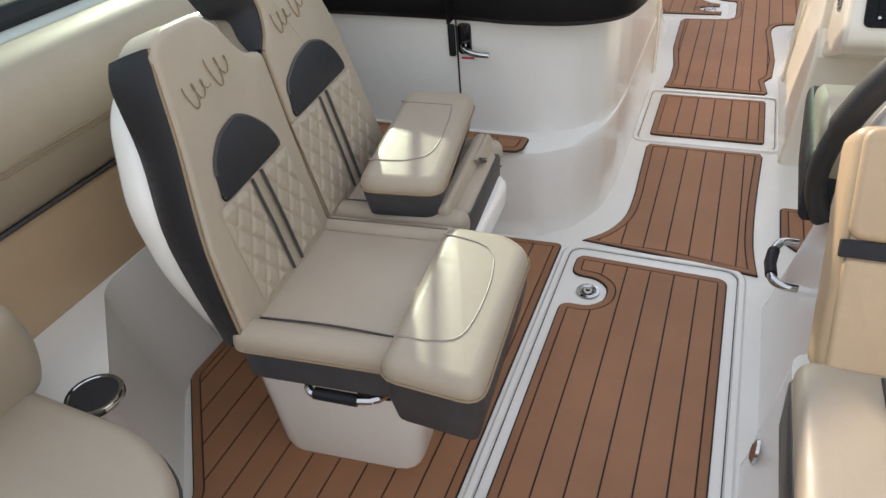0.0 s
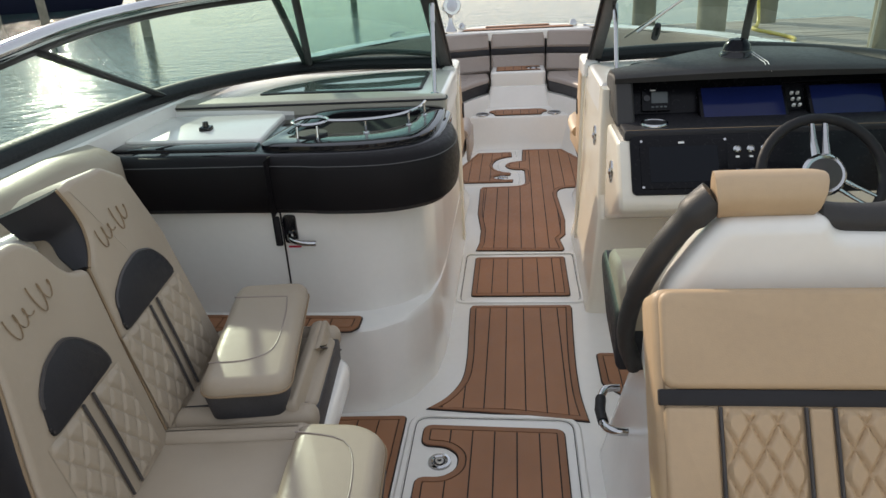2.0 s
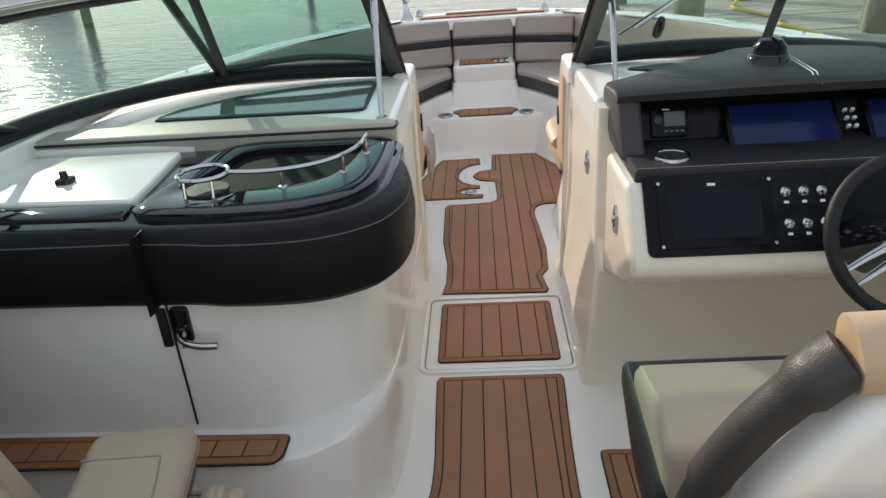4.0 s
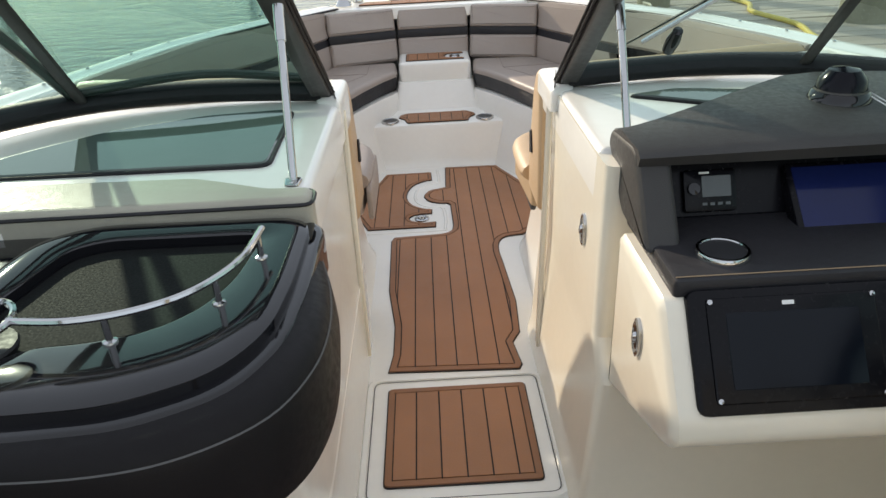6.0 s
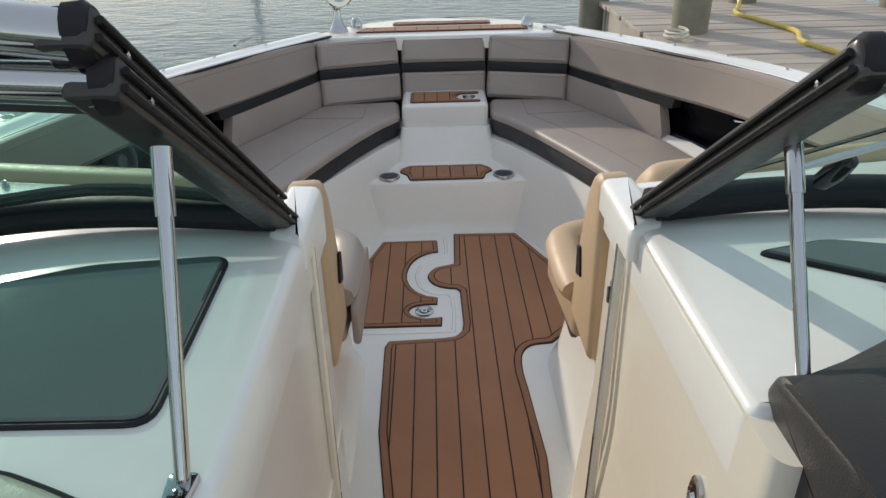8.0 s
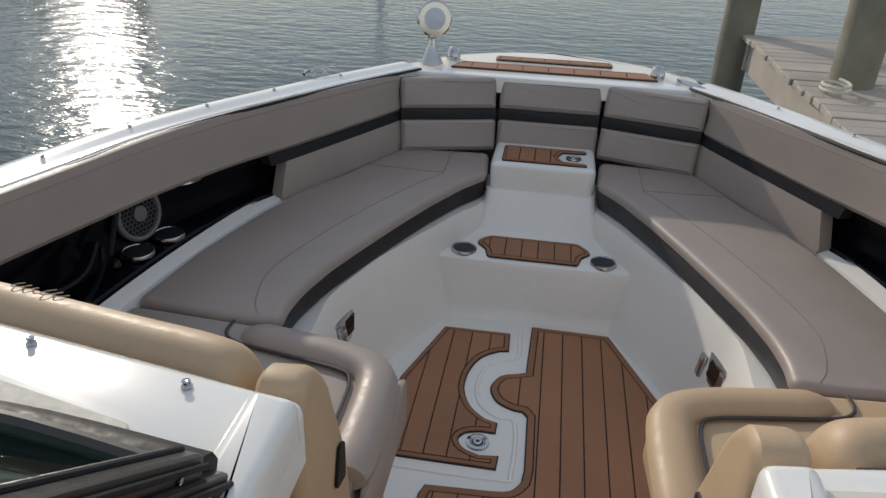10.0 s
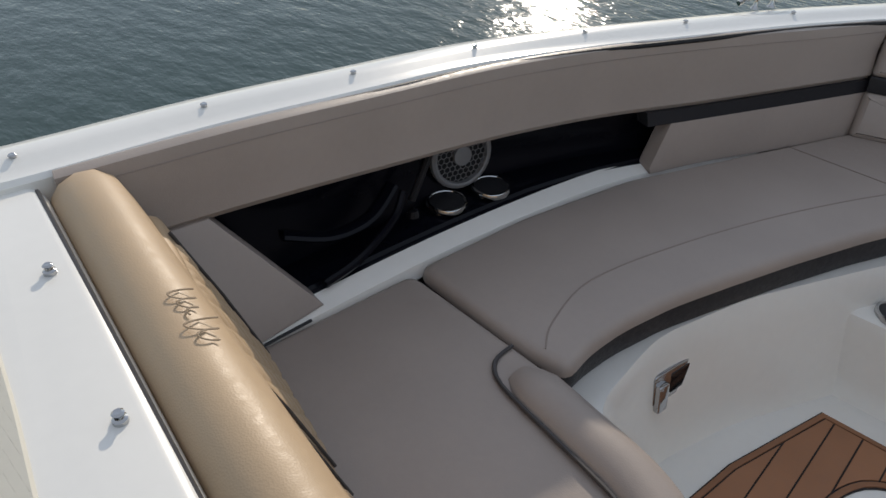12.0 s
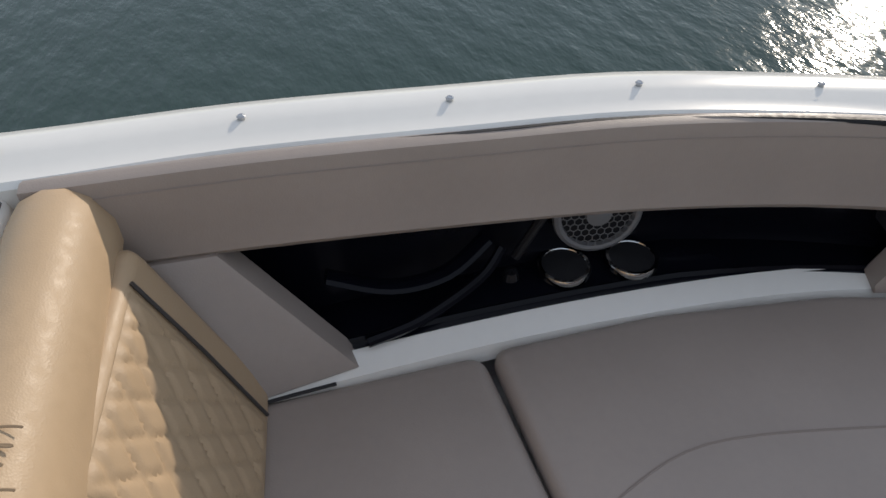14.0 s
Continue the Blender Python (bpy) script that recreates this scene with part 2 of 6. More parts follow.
def tube(pts, r, n=8, closed=False, bm=None, flat=1.0):
    """A round bar along points."""
    bm = bm or bmesh.new()
    P = [Vector(p) for p in pts]
    k = len(P)
    rings, up = [], None
    for i in range(k):
        a, b = (P[i - 1], P[(i + 1) % k]) if closed else (P[max(i - 1, 0)], P[min(i + 1, k - 1)])
        d = (b - a).normalized()
        if up is None:
            up = Vector((0, 0, 1)) if abs(d.z) < 0.9 else Vector((0, 1, 0))
        up = (up - d * up.dot(d)).normalized()
        w = d.cross(up)
        rr = r[i] if isinstance(r, (list, tuple)) else r
        rings.append([P[i] + w * (rr * math.cos(q)) + up * (rr * flat * math.sin(q)) for q in [2 * math.pi * j / n for j in range(n)]])
    if closed:
        rings.append(rings[0])
    return loft(bm, rings, caps=not closed)


def lathe(profile, m=None, n=20, bm=None):
    """Turn (radius, height) pairs about z."""
    bm = bm or bmesh.new()
    m = m or Matrix()
    return loft(bm, [[m @ Vector((r * math.cos(q), r * math.sin(q), z)) for q in [2 * math.pi * j / n for j in range(n)]] for r, z in profile])


def axis(p, d):
    """A pose at p whose z points along d."""
    return Matrix.Translation(p) @ Vector(d).to_track_quat("Z", "Y").to_matrix().to_4x4()


def plane_pose(origin, u, v):
    """A pose whose x runs along u and y along v."""
    u = Vector(u).normalized()
    w = u.cross(Vector(v)).normalized()
    v = w.cross(u)
    return Matrix.Translation(origin) @ Matrix((u, v, w)).transposed().to_4x4()


def teak_mat(outline, label, x0, z=0.0, pitch=0.069, border=0.02, ax=0, m=None, name="teak_mat", t=0.008):
    """A foam teak mat: black backing, a border strip and planks."""
    m = m or Matrix()
    m = Matrix.Translation((0, 0, z)) @ m
    mat_ob = thing(name, label, "deck mat", "foam teak mats")
    part("backing", pillow(outline, 0.0008, t * 0.55, 0.001, 1, m), CAULK, mat_ob)
    o1, o2 = inset(outline, 0.004), inset(outline, 0.004 + border)
    bm = bmesh.new()
    loft(bm, [[m @ Vector((*p, h)) for p in o] for o, h in ((o1, t * 0.3), (o1, t - 0.001), (inset(outline, 0.005), t), (inset(outline, 0.003 + border), t), (o2, t - 0.001), (o2, t * 0.3))], caps=False)
    part("border", bm, TEAKB, mat_ob)
    inner = inset(outline, 0.008 + border)
    tv, _e, tf = delaunay_2d_cdt([Vector(q) for q in inner], [], [list(range(len(inner)))], 1, 1e-5)[:3]
    lo, hi = min(p[ax] for p in inner), max(p[ax] for p in inner)
    k = math.floor((lo - x0) / pitch)
    while x0 + k * pitch < hi:
        a, b = max(lo, x0 + k * pitch + 0.0022), min(hi, x0 + (k + 1) * pitch - 0.0022)
        k += 1
        if b - a < 0.006:
            continue
        bm = bmesh.new()
        vs = [bm.verts.new((*q, 0.0)) for q in tv]
        for f in tf:
            try:
                bm.faces.new([vs[i] for i in f])
            except ValueError:
                pass
        no = Vector((1, 0, 0)) if ax == 0 else Vector((0, 1, 0))
        for lim, sgn in ((a, -1), (b, 1)):
            bmesh.ops.bisect_plane(bm, geom=bm.verts[:] + bm.edges[:] + bm.faces[:], plane_co=no * lim, plane_no=no * sgn, clear_outer=True)
        bmesh.ops.remove_doubles(bm, verts=bm.verts[:], dist=1e-5)
        left = set(bm.faces)
        while left:
            piece, grow = set(), [left.pop()]
            while grow:
                g = grow.pop()
                piece.add(g)
                for e in g.edges:
                    for h in e.link_faces:
                        if h in left:
                            left.discard(h)
                            grow.append(h)
            if sum(g.calc_area() for g in piece) < 1.5e-4:
                continue
            pb = bmesh.new()
            up, dn = {}, {}
            for g in piece:
                for v in g.verts:
                    if v not in up:
                        up[v] = pb.verts.new(m @ Vector((v.co.x, v.co.y, t)))
                        dn[v] = pb.verts.new(m @ Vector((v.co.x, v.co.y, t * 0.3)))
            for g in piece:
                vv = list(g.verts) if g.normal.z >= 0 else list(reversed(g.verts))
                pb.faces.new([up[v] for v in vv])
                for e in g.edges:
                    if sum(h in piece for h in e.link_faces) == 1:
                        q0, q1 = e.verts
                        pb.faces.new((up[q0], up[q1], dn[q1], dn[q0]))
            part("plank", pb, TEAK, mat_ob)
        bm.free()
    return mat_ob


def quilt(bm, w, h, m, cw=0.055, ch=0.085, depth=0.011, nx=48, ny=64, edge=0.012):
    """A diamond-stitched panel, w by h, as relief."""
    grid = []
    for j in range(ny + 1):
        row = []
        for i in range(nx + 1):
            x, y = w * i / nx, h * j / ny
            u, v = x / cw + y / ch, x / cw - y / ch
            d = min(abs(u - round(u)), abs(v - round(v)))
            e = min(1.0, min(x, w - x, y, h - y) / edge)
            row.append(bm.verts.new(m @ Vector((x, y, depth * min(1.0, d * 5.5) ** 0.6 * e))))
        grid.append(row)
    for j in range(ny):
        for i in range(nx):
            bm.faces.new((grid[j][i], grid[j][i + 1], grid[j + 1][i + 1], grid[j + 1][i]))
    return bm


def squiggle(m, w, owner):
    """A plain stitched flourish of two wavy strokes, where a maker's mark stands."""
    for k, (x0, x1) in enumerate(((0.0, 0.46), (0.58, 1.0))):
        pts = []
        for i in range(49):
            t = i / 48
            x = x0 + (x1 - x0) * t
            q = 2 * math.pi * (2.6 if k == 0 else 2.2) * t
            pts.append(m @ Vector((w * (x - 0.045 * math.sin(q)), w * ((0.17 - 0.11 * t) * math.cos(q) + 0.05 * k * math.cos(q) * (1 - t)), 0.0)))
        part("stitched_mark", tube(pts, 0.0015, 5, flat=0.5), THREAD, owner)


def mx(side, pts):
    return [(p[0] * side, *p[1:]) for p in pts]


# ---------------------------------------------------------------- setting
bm = bmesh.new()
for a in ((-2500, -2500), (2500, -2500), (2500, 2500), (-2500, 2500)):
    bm.verts.new((*a, -0.55))
bm.faces.new(bm.verts)
solo("water", bm, WATER, "rippled grey-green harbour water", "water", kind="structure")

SHEER = spline([(1.42, -1.2, 0.93), (1.43, 1.0, 0.93), (1.43, 2.4, 0.93), (1.42, 3.2, 0.92), (1.37, 3.8, 0.90), (1.335, 4.1, 0.884), (1.325, 4.39, 0.864), (1.28, 4.69, 0.849),
                (1.228, 4.99, 0.834), (1.132, 5.271, 0.821), (1.013, 5.535, 0.81), (0.87, 5.88, 0.79), (0.73, 6.13, 0.78), (0.60, 6.34, 0.772), (0.42, 6.53, 0.768), (0.2, 6.64, 0.765), (0.0, 6.66, 0.765)], 4)
both = [Vector((-p.x, p.y, p.z)) for p in SHEER] + [p for p in reversed(SHEER)][1:]
bm = bmesh.new()
loft(bm, [[p + Vector((0, 0, -0.004)) for p in both], [Vector((p.x * 0.995, p.y, p.z - 0.1)) for p in both], [Vector((p.x * 0.985, p.y * 0.997, 0.1)) for p in both], [Vector((p.x * 0.8, p.y * 0.95, -0.75)) for p in both]], closed=False, caps=False)
hull = solo("boat_hull", bm, GEL, "glossy white fibreglass hull of a motor boat", "hull", kind="structure")

# floor sheet inside the hull
fl = fillet([(-1.38, -1.15), (1.38, -1.15), (1.40, 3.2), (1.28, 4.2), (0.95, 5.3), (0.55, 5.9), (-0.55, 5.9), (-0.95, 5.3), (-1.28, 4.2), (-1.40, 3.2)], 0.05)
solo("floor", pillow(fl, -0.08, 0.0, 0.002, 1), GEL, "white moulded fibreglass deck liner", "floor", kind="structure")
bm = bmesh.new()
loft(bm, [[(x, y, z) for x, z in ((-1.41, -0.05), (1.41, -0.05), (1.41, 0.92), (-1.41, 0.92))] for y in (-1.2, -1.1)])
solo("wall_aft", bm, GEL, "plain white transom bulkhead", "wall", kind="structure")

# bow gunwale caps, both sides, and the cockpit side decks
for side, nm in ((-1, "gunwale_port"), (1, "gunwale_starboard")):
    st = [p for p in SHEER if p.y < 6.25]
    rings = []
    for i, p in enumerate(st):
        a, b = st[max(i - 1, 0)], st[min(i + 1, len(st) - 1)]
        d = (b - a).normalized()
        n = Vector((-d.y, d.x, 0)).normalized()
        if n.x > 0:
            n = -n
        prof = ((0.012, -0.05), (0.012, -0.012), (0.0, 0.0), (-0.03, 0.008), (-0.07, 0.008), (-0.085, 0.001), (-0.118, 0.001), (-0.126, -0.006), (-0.126, -0.06))
        rings.append([(side * (p.x + (-n.x) * o), p.y + (-n.y) * o, p.z + h) for o, h in prof])
    bm = loft(bmesh.new(), rings)
    solo(nm, bm, GEL, "white gunwale cap with a raised outer lip", "gunwale", kind="structure")
    # rubber bead along the inner edge
    bead = []
    for i, p in enumerate(st):
        if p.y < 4.12:
            continue
        a, b = st[max(i - 1, 0)], st[min(i + 1, len(st) - 1)]
        d = (b - a).normalized()
        n = Vector((-d.y, d.x, 0)).normalized()
        n = -n if n.x > 0 else n
        bead.append((side * (p.x + n.x * 0.132), p.y + n.y * 0.132, p.z - 0.006))
    solo("gunwale_bead", tube(bead, 0.006, 6), RUBBER, "black rubber bead along the inner gunwale edge", "trim", kind="structure")

# foredeck
fd = [(-0.74, 6.15), (0.74, 6.15)] + [(p.x - 0.015, p.y - 0.005) for p in SHEER if p.y > 6.2] + [(-p.x + 0.015, p.y - 0.005) for p in reversed(SHEER) if p.y > 6.2]
solo("foredeck", pillow(fd, 0.70, 0.767, 0.01, 2), GEL, "white fibreglass foredeck at the bow", "deck", kind="structure")


# ---------------------------------------------------------------- consoles and decks
PORT_UP = [(-0.295, 3.89), (-1.33, 4.04), (-1.40, 2.475), (-0.62, 2.465), (-0.50, 2.48), (-0.40, 2.53), (-0.335, 2.61), (-0.305, 2.72), (-0.292, 2.90)]
PORT_LO = [(-0.29, 3.89), (-1.33, 4.04), (-1.40, 2.35), (-0.62, 2.345), (-0.48, 2.365), (-0.38, 2.44), (-0.315, 2.57), (-0.295, 2.72), (-0.290, 2.90)]
bm = bmesh.new()
up, lo = fillet(PORT_UP, 0.03), fillet(PORT_LO, 0.03)


def mixp(a, b, t):
    return [(p[0] * (1 - t) + q[0] * t, p[1] * (1 - t) + q[1] * t) for p, q in zip(a, b)]


loft(bm, [[(*p, z) for p in mixp(lo, up, t)] for z, t in ((-0.02, -0.25), (0.015, -0.12), (0.05, 0.0), (0.27, 0.0), (0.292, 0.05), (0.302, 0.2), (0.304, 0.75), (0.312, 0.93), (0.34, 1.0), (0.70, 1.0), (0.80, 1.0))])
port_console = solo("wall_port_console", bm, GEL, "white rounded fibreglass head compartment with a door", "bulkhead", kind="structure")
bm = bmesh.new()
loft(bm, [[(*q, z) for q in fillet([(x, 3.885), (x, y), (1.38, y), (1.34, 4.035)], 0.03)] for z, x, y in ((-0.02, 0.250, 3.0), (0.02, 0.258, 3.02), (0.06, 0.268, 3.03), (0.40, 0.296, 3.04), (0.47, 0.299, 3.125), (0.885, 0.305, 3.125))])
solo("wall_starboard_console", bm, CREAM, "cream-white fibreglass helm console bulkhead", "bulkhead", kind="structure")


def bmesh_cut(bm):
    for yy in (3.6, 3.8):
        bmesh.ops.bisect_plane(bm, geom=bm.verts[:] + bm.edges[:] + bm.faces[:], plane_co=(0, yy, 0), plane_no=(0, 1, 0))
    return bm


def sheer_down(bm):
    """Lets the deck fall slightly towards the bow."""
    for v in bm.verts:
        if v.co.z > 0.85 and v.co.y > 3.6:
            v.co.z -= 0.022 * (v.co.y - 3.6) / 0.45
    return bm


for side, nm in ((-1, "deck_port"), (1, "deck_starboard")):
    y0 = 3.0 if side < 0 else 3.2
    dk = fillet(mx(side, [(0.285 if side < 0 else 0.3035, y0), (0.287 if side < 0 else 0.3035, 3.937), (1.20, 4.094), (1.33, 4.07), (1.38, 3.6), (1.405, 3.0), (1.40, y0 - 0.02)]), 0.02)
    solo(nm, sheer_down(bmesh_cut(pillow(dk, 0.78, 0.895, 0.02, 3))), GEL, "white fibreglass deck under and ahead of the windshield", "deck", kind="structure")
    # moulded lip of the walkway post
    post = fillet(mx(side, [(0.283, 3.66), (0.283, 3.91), (0.355, 3.92), (0.355, 3.70)]), 0.02)
    solo("walkway_post", pillow(post, 0.84, 0.905, 0.018, 3), GEL, "white moulded post beside the bow walkway", "post", kind="structure")
    # non-skid panel
    ns = fillet(mx(side, [(0.47, 3.81), (0.48, 3.84), (0.80, 3.91), (1.10, 3.965), (1.22, 3.96), (1.29, 3.70), (1.0, 3.75)]), 0.03)
    solo("nonskid_panel", sheer_down(pillow(ns, 0.890, 0.899, 0.003, 1)), NONSKID, "textured beige non-skid deck panel", "deck panel", kind="structure")

# smoked skylights
for side in (-1, 1):
    w = fillet(mx(side, [(0.385, 3.205), (0.395, 3.62), (0.62, 3.60), (0.85, 3.50), (1.02, 3.34), (1.06, 3.215)]), 0.035)
    if side > 0:
        w = fillet(mx(side, [(0.46, 3.58), (0.60, 3.62), (0.85, 3.55), (1.10, 3.42), (1.12, 3.33), (0.75, 3.40)]), 0.03)
    sk = thing("skylight", "smoked acrylic skylight set flush in the white deck", "skylight", kind="structure")
    part("gasket", pillow(w, 0.890, 0.9015, 0.003, 1), RUBBER, sk)
    part("pane", pillow(inset(w, 0.008), 0.895, 0.905, 0.003, 1), SMOKE, sk)

# long piano hinges, vents and catches on the walkway walls
for side in (-1, 1):
    bm = bmesh.new()
    x = 0.293 if side < 0 else 0.299
    xb = 0.289 if side < 0 else 0.268
    tube([(side * xb, 3.72, 0.05), (side * (x - 0.004), 3.76, 0.86)], 0.006, 6, bm=bm)
    hg = solo("piano_hinge", bm, CHROME, "long thin steel piano hinge on the walkway wall", "hinge", kind="structure")
    bm = bmesh.new()
    tube([(side * (xb - 0.001), 3.69, 0.05), (side * (x - 0.006), 3.73, 0.86)], 0.009, 6, bm=bm, flat=0.6)
    solo("walkway_trim", bm, CREAM, "cream moulded ridge beside the hinge", "trim", kind="structure")


def oval_catch(p, side):
    c = thing("oval_catch", "polished steel oval flush catch on the console side", "catch", "oval catches")
    m = axis(p, (-side, 0, 0)) @ Matrix.Diagonal((0.5, 1.0, 1, 1))
    part("ring", lathe([(0.0, 0.001), (0.026, 0.001), (0.034, 0.006), (0.041, 0.004), (0.042, -0.004)], m), CHROME, c)
    part("recess", lathe([(0.0, 0.004), (0.024, 0.004), (0.026, 0.0)], m), BLACK, c)
    part("tongue", lathe([(0.0, 0.012), (0.010, 0.010), (0.013, 0.003)], m), CHROME, c)


oval_catch((0.300, 3.28, 0.672), 1)
oval_catch((0.316, 2.875, 0.645), 1)
oval_catch((-0.292, 2.96, 0.70), -1)
for side, y in ((-1, 4.0), (1, 4.02)):
    c = thing("strike_plate", "small chrome strike plate on the walkway wall", "latch")
    x = 0.287 if side < 0 else 0.298
    part("plate", pillow(rect(-0.012, 0.012, -0.03, 0.03, 0.008), 0, 0.004, 0.002, 1, plane_pose((side * x, 3.80 if side > 0 else 3.72, 0.69 if side > 0 else 0.22), (0, 1, 0), (0, 0, 1)), bottom=True), CHROME, c)
    part("slot", pillow(rect(-0.005, 0.005, -0.018, 0.018, 0.003), -0.006, 0.006, 0.001, 1, plane_pose((side * x, 3.80 if side > 0 else 3.72, 0.69 if side > 0 else 0.22), (0, 1, 0), (0, 0, 1))), BLACK, c)


# ---------------------------------------------------------------- windshield
BASE = spline([(0.335, 3.74, 0.905), (0.60, 3.765, 0.91), (0.80, 3.74, 0.915), (0.998, 3.65, 0.92), (1.20, 3.44, 0.925), (1.33, 3.12, 0.935), (1.385, 2.65, 0.94), (1.40, 1.9, 0.945), (1.40, 1.0, 0.945), (1.40, 0.0, 0.945)], 5)
TOP = spline([(0.35, 3.215, 1.29), (0.60, 3.225, 1.30), (0.80, 3.18, 1.305), (0.97, 3.06, 1.30), (1.10, 2.85, 1.295), (1.17, 2.55, 1.285), (1.14, 2.1, 1.27), (1.14, 1.5, 1.20), (1.22, 0.8, 1.08), (1.34, 0.0, 0.96)], 5)


def jamb(owner, foot, head, side):
    """The ribbed dark extrusion at the open end of a windshield half, with its end bracket."""
    u = (head - foot).normalized()
    m = plane_pose(foot, u, (side, 0, 0))
    n = (head - foot).length
    ef = part("end_frame", pillow(rect(-0.02, n + 0.02, -0.024, 0.03, 0.012), -0.02, 0.02, 0.008, 2, m, bottom=True), FRAME, owner)
    for v, w in ((-0.026, 0.008), (-0.026, -0.008), (0.004, 0.021 * side)):
        part("frame_rib", tube([m @ Vector((-0.012, v, w)), m @ Vector((n * 0.5, v, w)), m @ Vector((n + 0.01, v, w))], 0.0042, 8), RUBBER, ef)
    part("end_bracket", lathe([(0.0, 0.008), (0.019, 0.007), (0.0235, 0.0), (0.0235, -0.014), (0.0, -0.016)], axis(head + Vector((-side * 0.012, 0, 0)), (-side, 0, 0)) @ Matrix.Diagonal((1, 1.25, 1, 1)), 20), RUBBER, owner)
    for f in (0.06, 0.93):
        part("screw", lathe([(0.0, 0.004), (0.004, 0.003), (0.005, 0.0)], m @ pose(n * f, -0.024, 0.0, 90, 0, 0), 8), CHROME, ef)


for side in (-1, 1):
    ws = thing("windshield", "green-tinted curved boat windshield in a dark metal frame", "windshield", "windshield halves")
    bp, tp = [Vector((side * p.x, p.y, p.z)) for p in BASE], [Vector((side * p.x, p.y, p.z)) for p in TOP]
    bm = bmesh.new()
    loft(bm, [[b, b.lerp(t, 0.5) + Vector((0, 0.015, 0.01)), t] for b, t in zip(bp, tp)], closed=False, caps=False)
    part("glass", bm, GLASS, ws, "green-tinted glass")
    part("top_rail", tube(tp, 0.021, 12), CHROME, ws, "polished steel top rail")
    part("inner_frame", tube([t.lerp(q, 0.075) for t, q in zip(tp, bp)], 0.017, 8, flat=0.7), FRAME, ws)
    part("base_strip", tube([p + Vector((0, -0.006, 0.014)) for p in bp], 0.040, 10, flat=0.75), RUBBER, ws)
    jamb(ws, bp[0], tp[0], side)
    for bi, ti in ((26, 31), (14, 11)):
        part("mullion", tube([bp[bi], bp[bi].lerp(tp[ti], 0.5), tp[ti]], 0.016, 8, flat=0.6), FRAME if bi == 14 else RUBBER, ws)

# centre panel, folded open on the port half
pn = thing("centre_windshield_panel", "opened centre windshield panel folded onto the port half", "windshield")
A0, A1 = Vector((-0.345, 3.715, 0.955)), Vector((-0.36, 3.21, 1.335))
B0, B1 = Vector((-0.97, 3.64, 0.965)), Vector((-0.92, 3.11, 1.345))
bm = bmesh.new()
loft(bm, [[A0, A1], [A0.lerp(B0, 0.5) + Vector((0, 0.05, 0.02)), A1.lerp(B1, 0.5) + Vector((0, 0.05, 0.02))], [B0, B1]], closed=False, caps=False)
part("glass", bm, GLASS, pn, "green-tinted glass")
jamb(pn, A0, A1, -1)
part("top_frame", tube(spline([A1, A1.lerp(B1, 0.5) + Vector((0, 0.05, 0.02)), B1], 5), 0.024, 12), CHROME, pn, "polished steel top tube")
part("inner_frame", tube(spline([A1.lerp(A0, 0.07), A1.lerp(B1, 0.5).lerp(A0.lerp(B0, 0.5), 0.07) + Vector((0, 0.05, 0.02)), B1.lerp(B0, 0.07)], 5), 0.016, 8, flat=0.7), FRAME, pn)
part("side_frame", tube([B0, B0.lerp(B1, 0.5), B1], 0.016, 8), FRAME, pn)
part("bottom_frame", tube(spline([A0, A0.lerp(B0, 0.5) + Vector((0, 0.05, 0.02)), B0], 5), 0.012, 8), FRAME, pn)

for side, f, t in ((-1, (-0.323, 3.118, 0.895), (-0.333, 3.27, 1.20)), (1, (0.367, 3.20, 0.895), (0.372, 3.36, 1.16))):
    st = thing("windshield_strut", "polished steel strut from the deck to the windshield frame", "strut", "windshield struts")
    F, T = Vector(f), Vector(t)
    part("rod", tube([F, F.lerp(T, 0.5), T], 0.0085, 12), CHROME, st)
    part("end_fitting", tube([F.lerp(T, 0.82), T + (T - F) * 0.03], 0.011, 12), CHROME, st)
    part("foot_plate", pillow(fillet([(-0.014, -0.03), (0.014, -0.03), (0.018, 0.012), (-0.018, 0.012)], 0.01), 0, 0.007, 0.003, 2, pose(f[0], f[1], 0.894)), CHROME, st)
    for dy in (-0.018, -0.002):
        part("screw", lathe([(0.0, 0.004), (0.004, 0.003), (0.005, 0.0)], pose(f[0], f[1] + dy, 0.901), 10), CHROME, st)

# wiper on the starboard glass
wp = thing("windshield_wiper", "chrome wiper arm with black motor on the windshield", "wiper")
part("arm", tube([(0.50, 3.60, 1.03), (0.62, 3.45, 1.15), (0.72, 3.33, 1.24)], 0.006, 6), CHROME, wp)
part("blade", tube([(0.46, 3.68, 1.0), (0.70, 3.42, 1.21)], 0.007, 6, flat=0.5), RUBBER, wp)
part("motor_cover", lathe([(0.0, 0.03), (0.018, 0.026), (0.026, 0.0), (0.022, -0.03)], axis((0.578, 3.60, 1.03), (0, -0.62, 0.6)) @ Matrix.Diagonal((0.7, 0.7, 1.5, 1))), BLACK, wp)

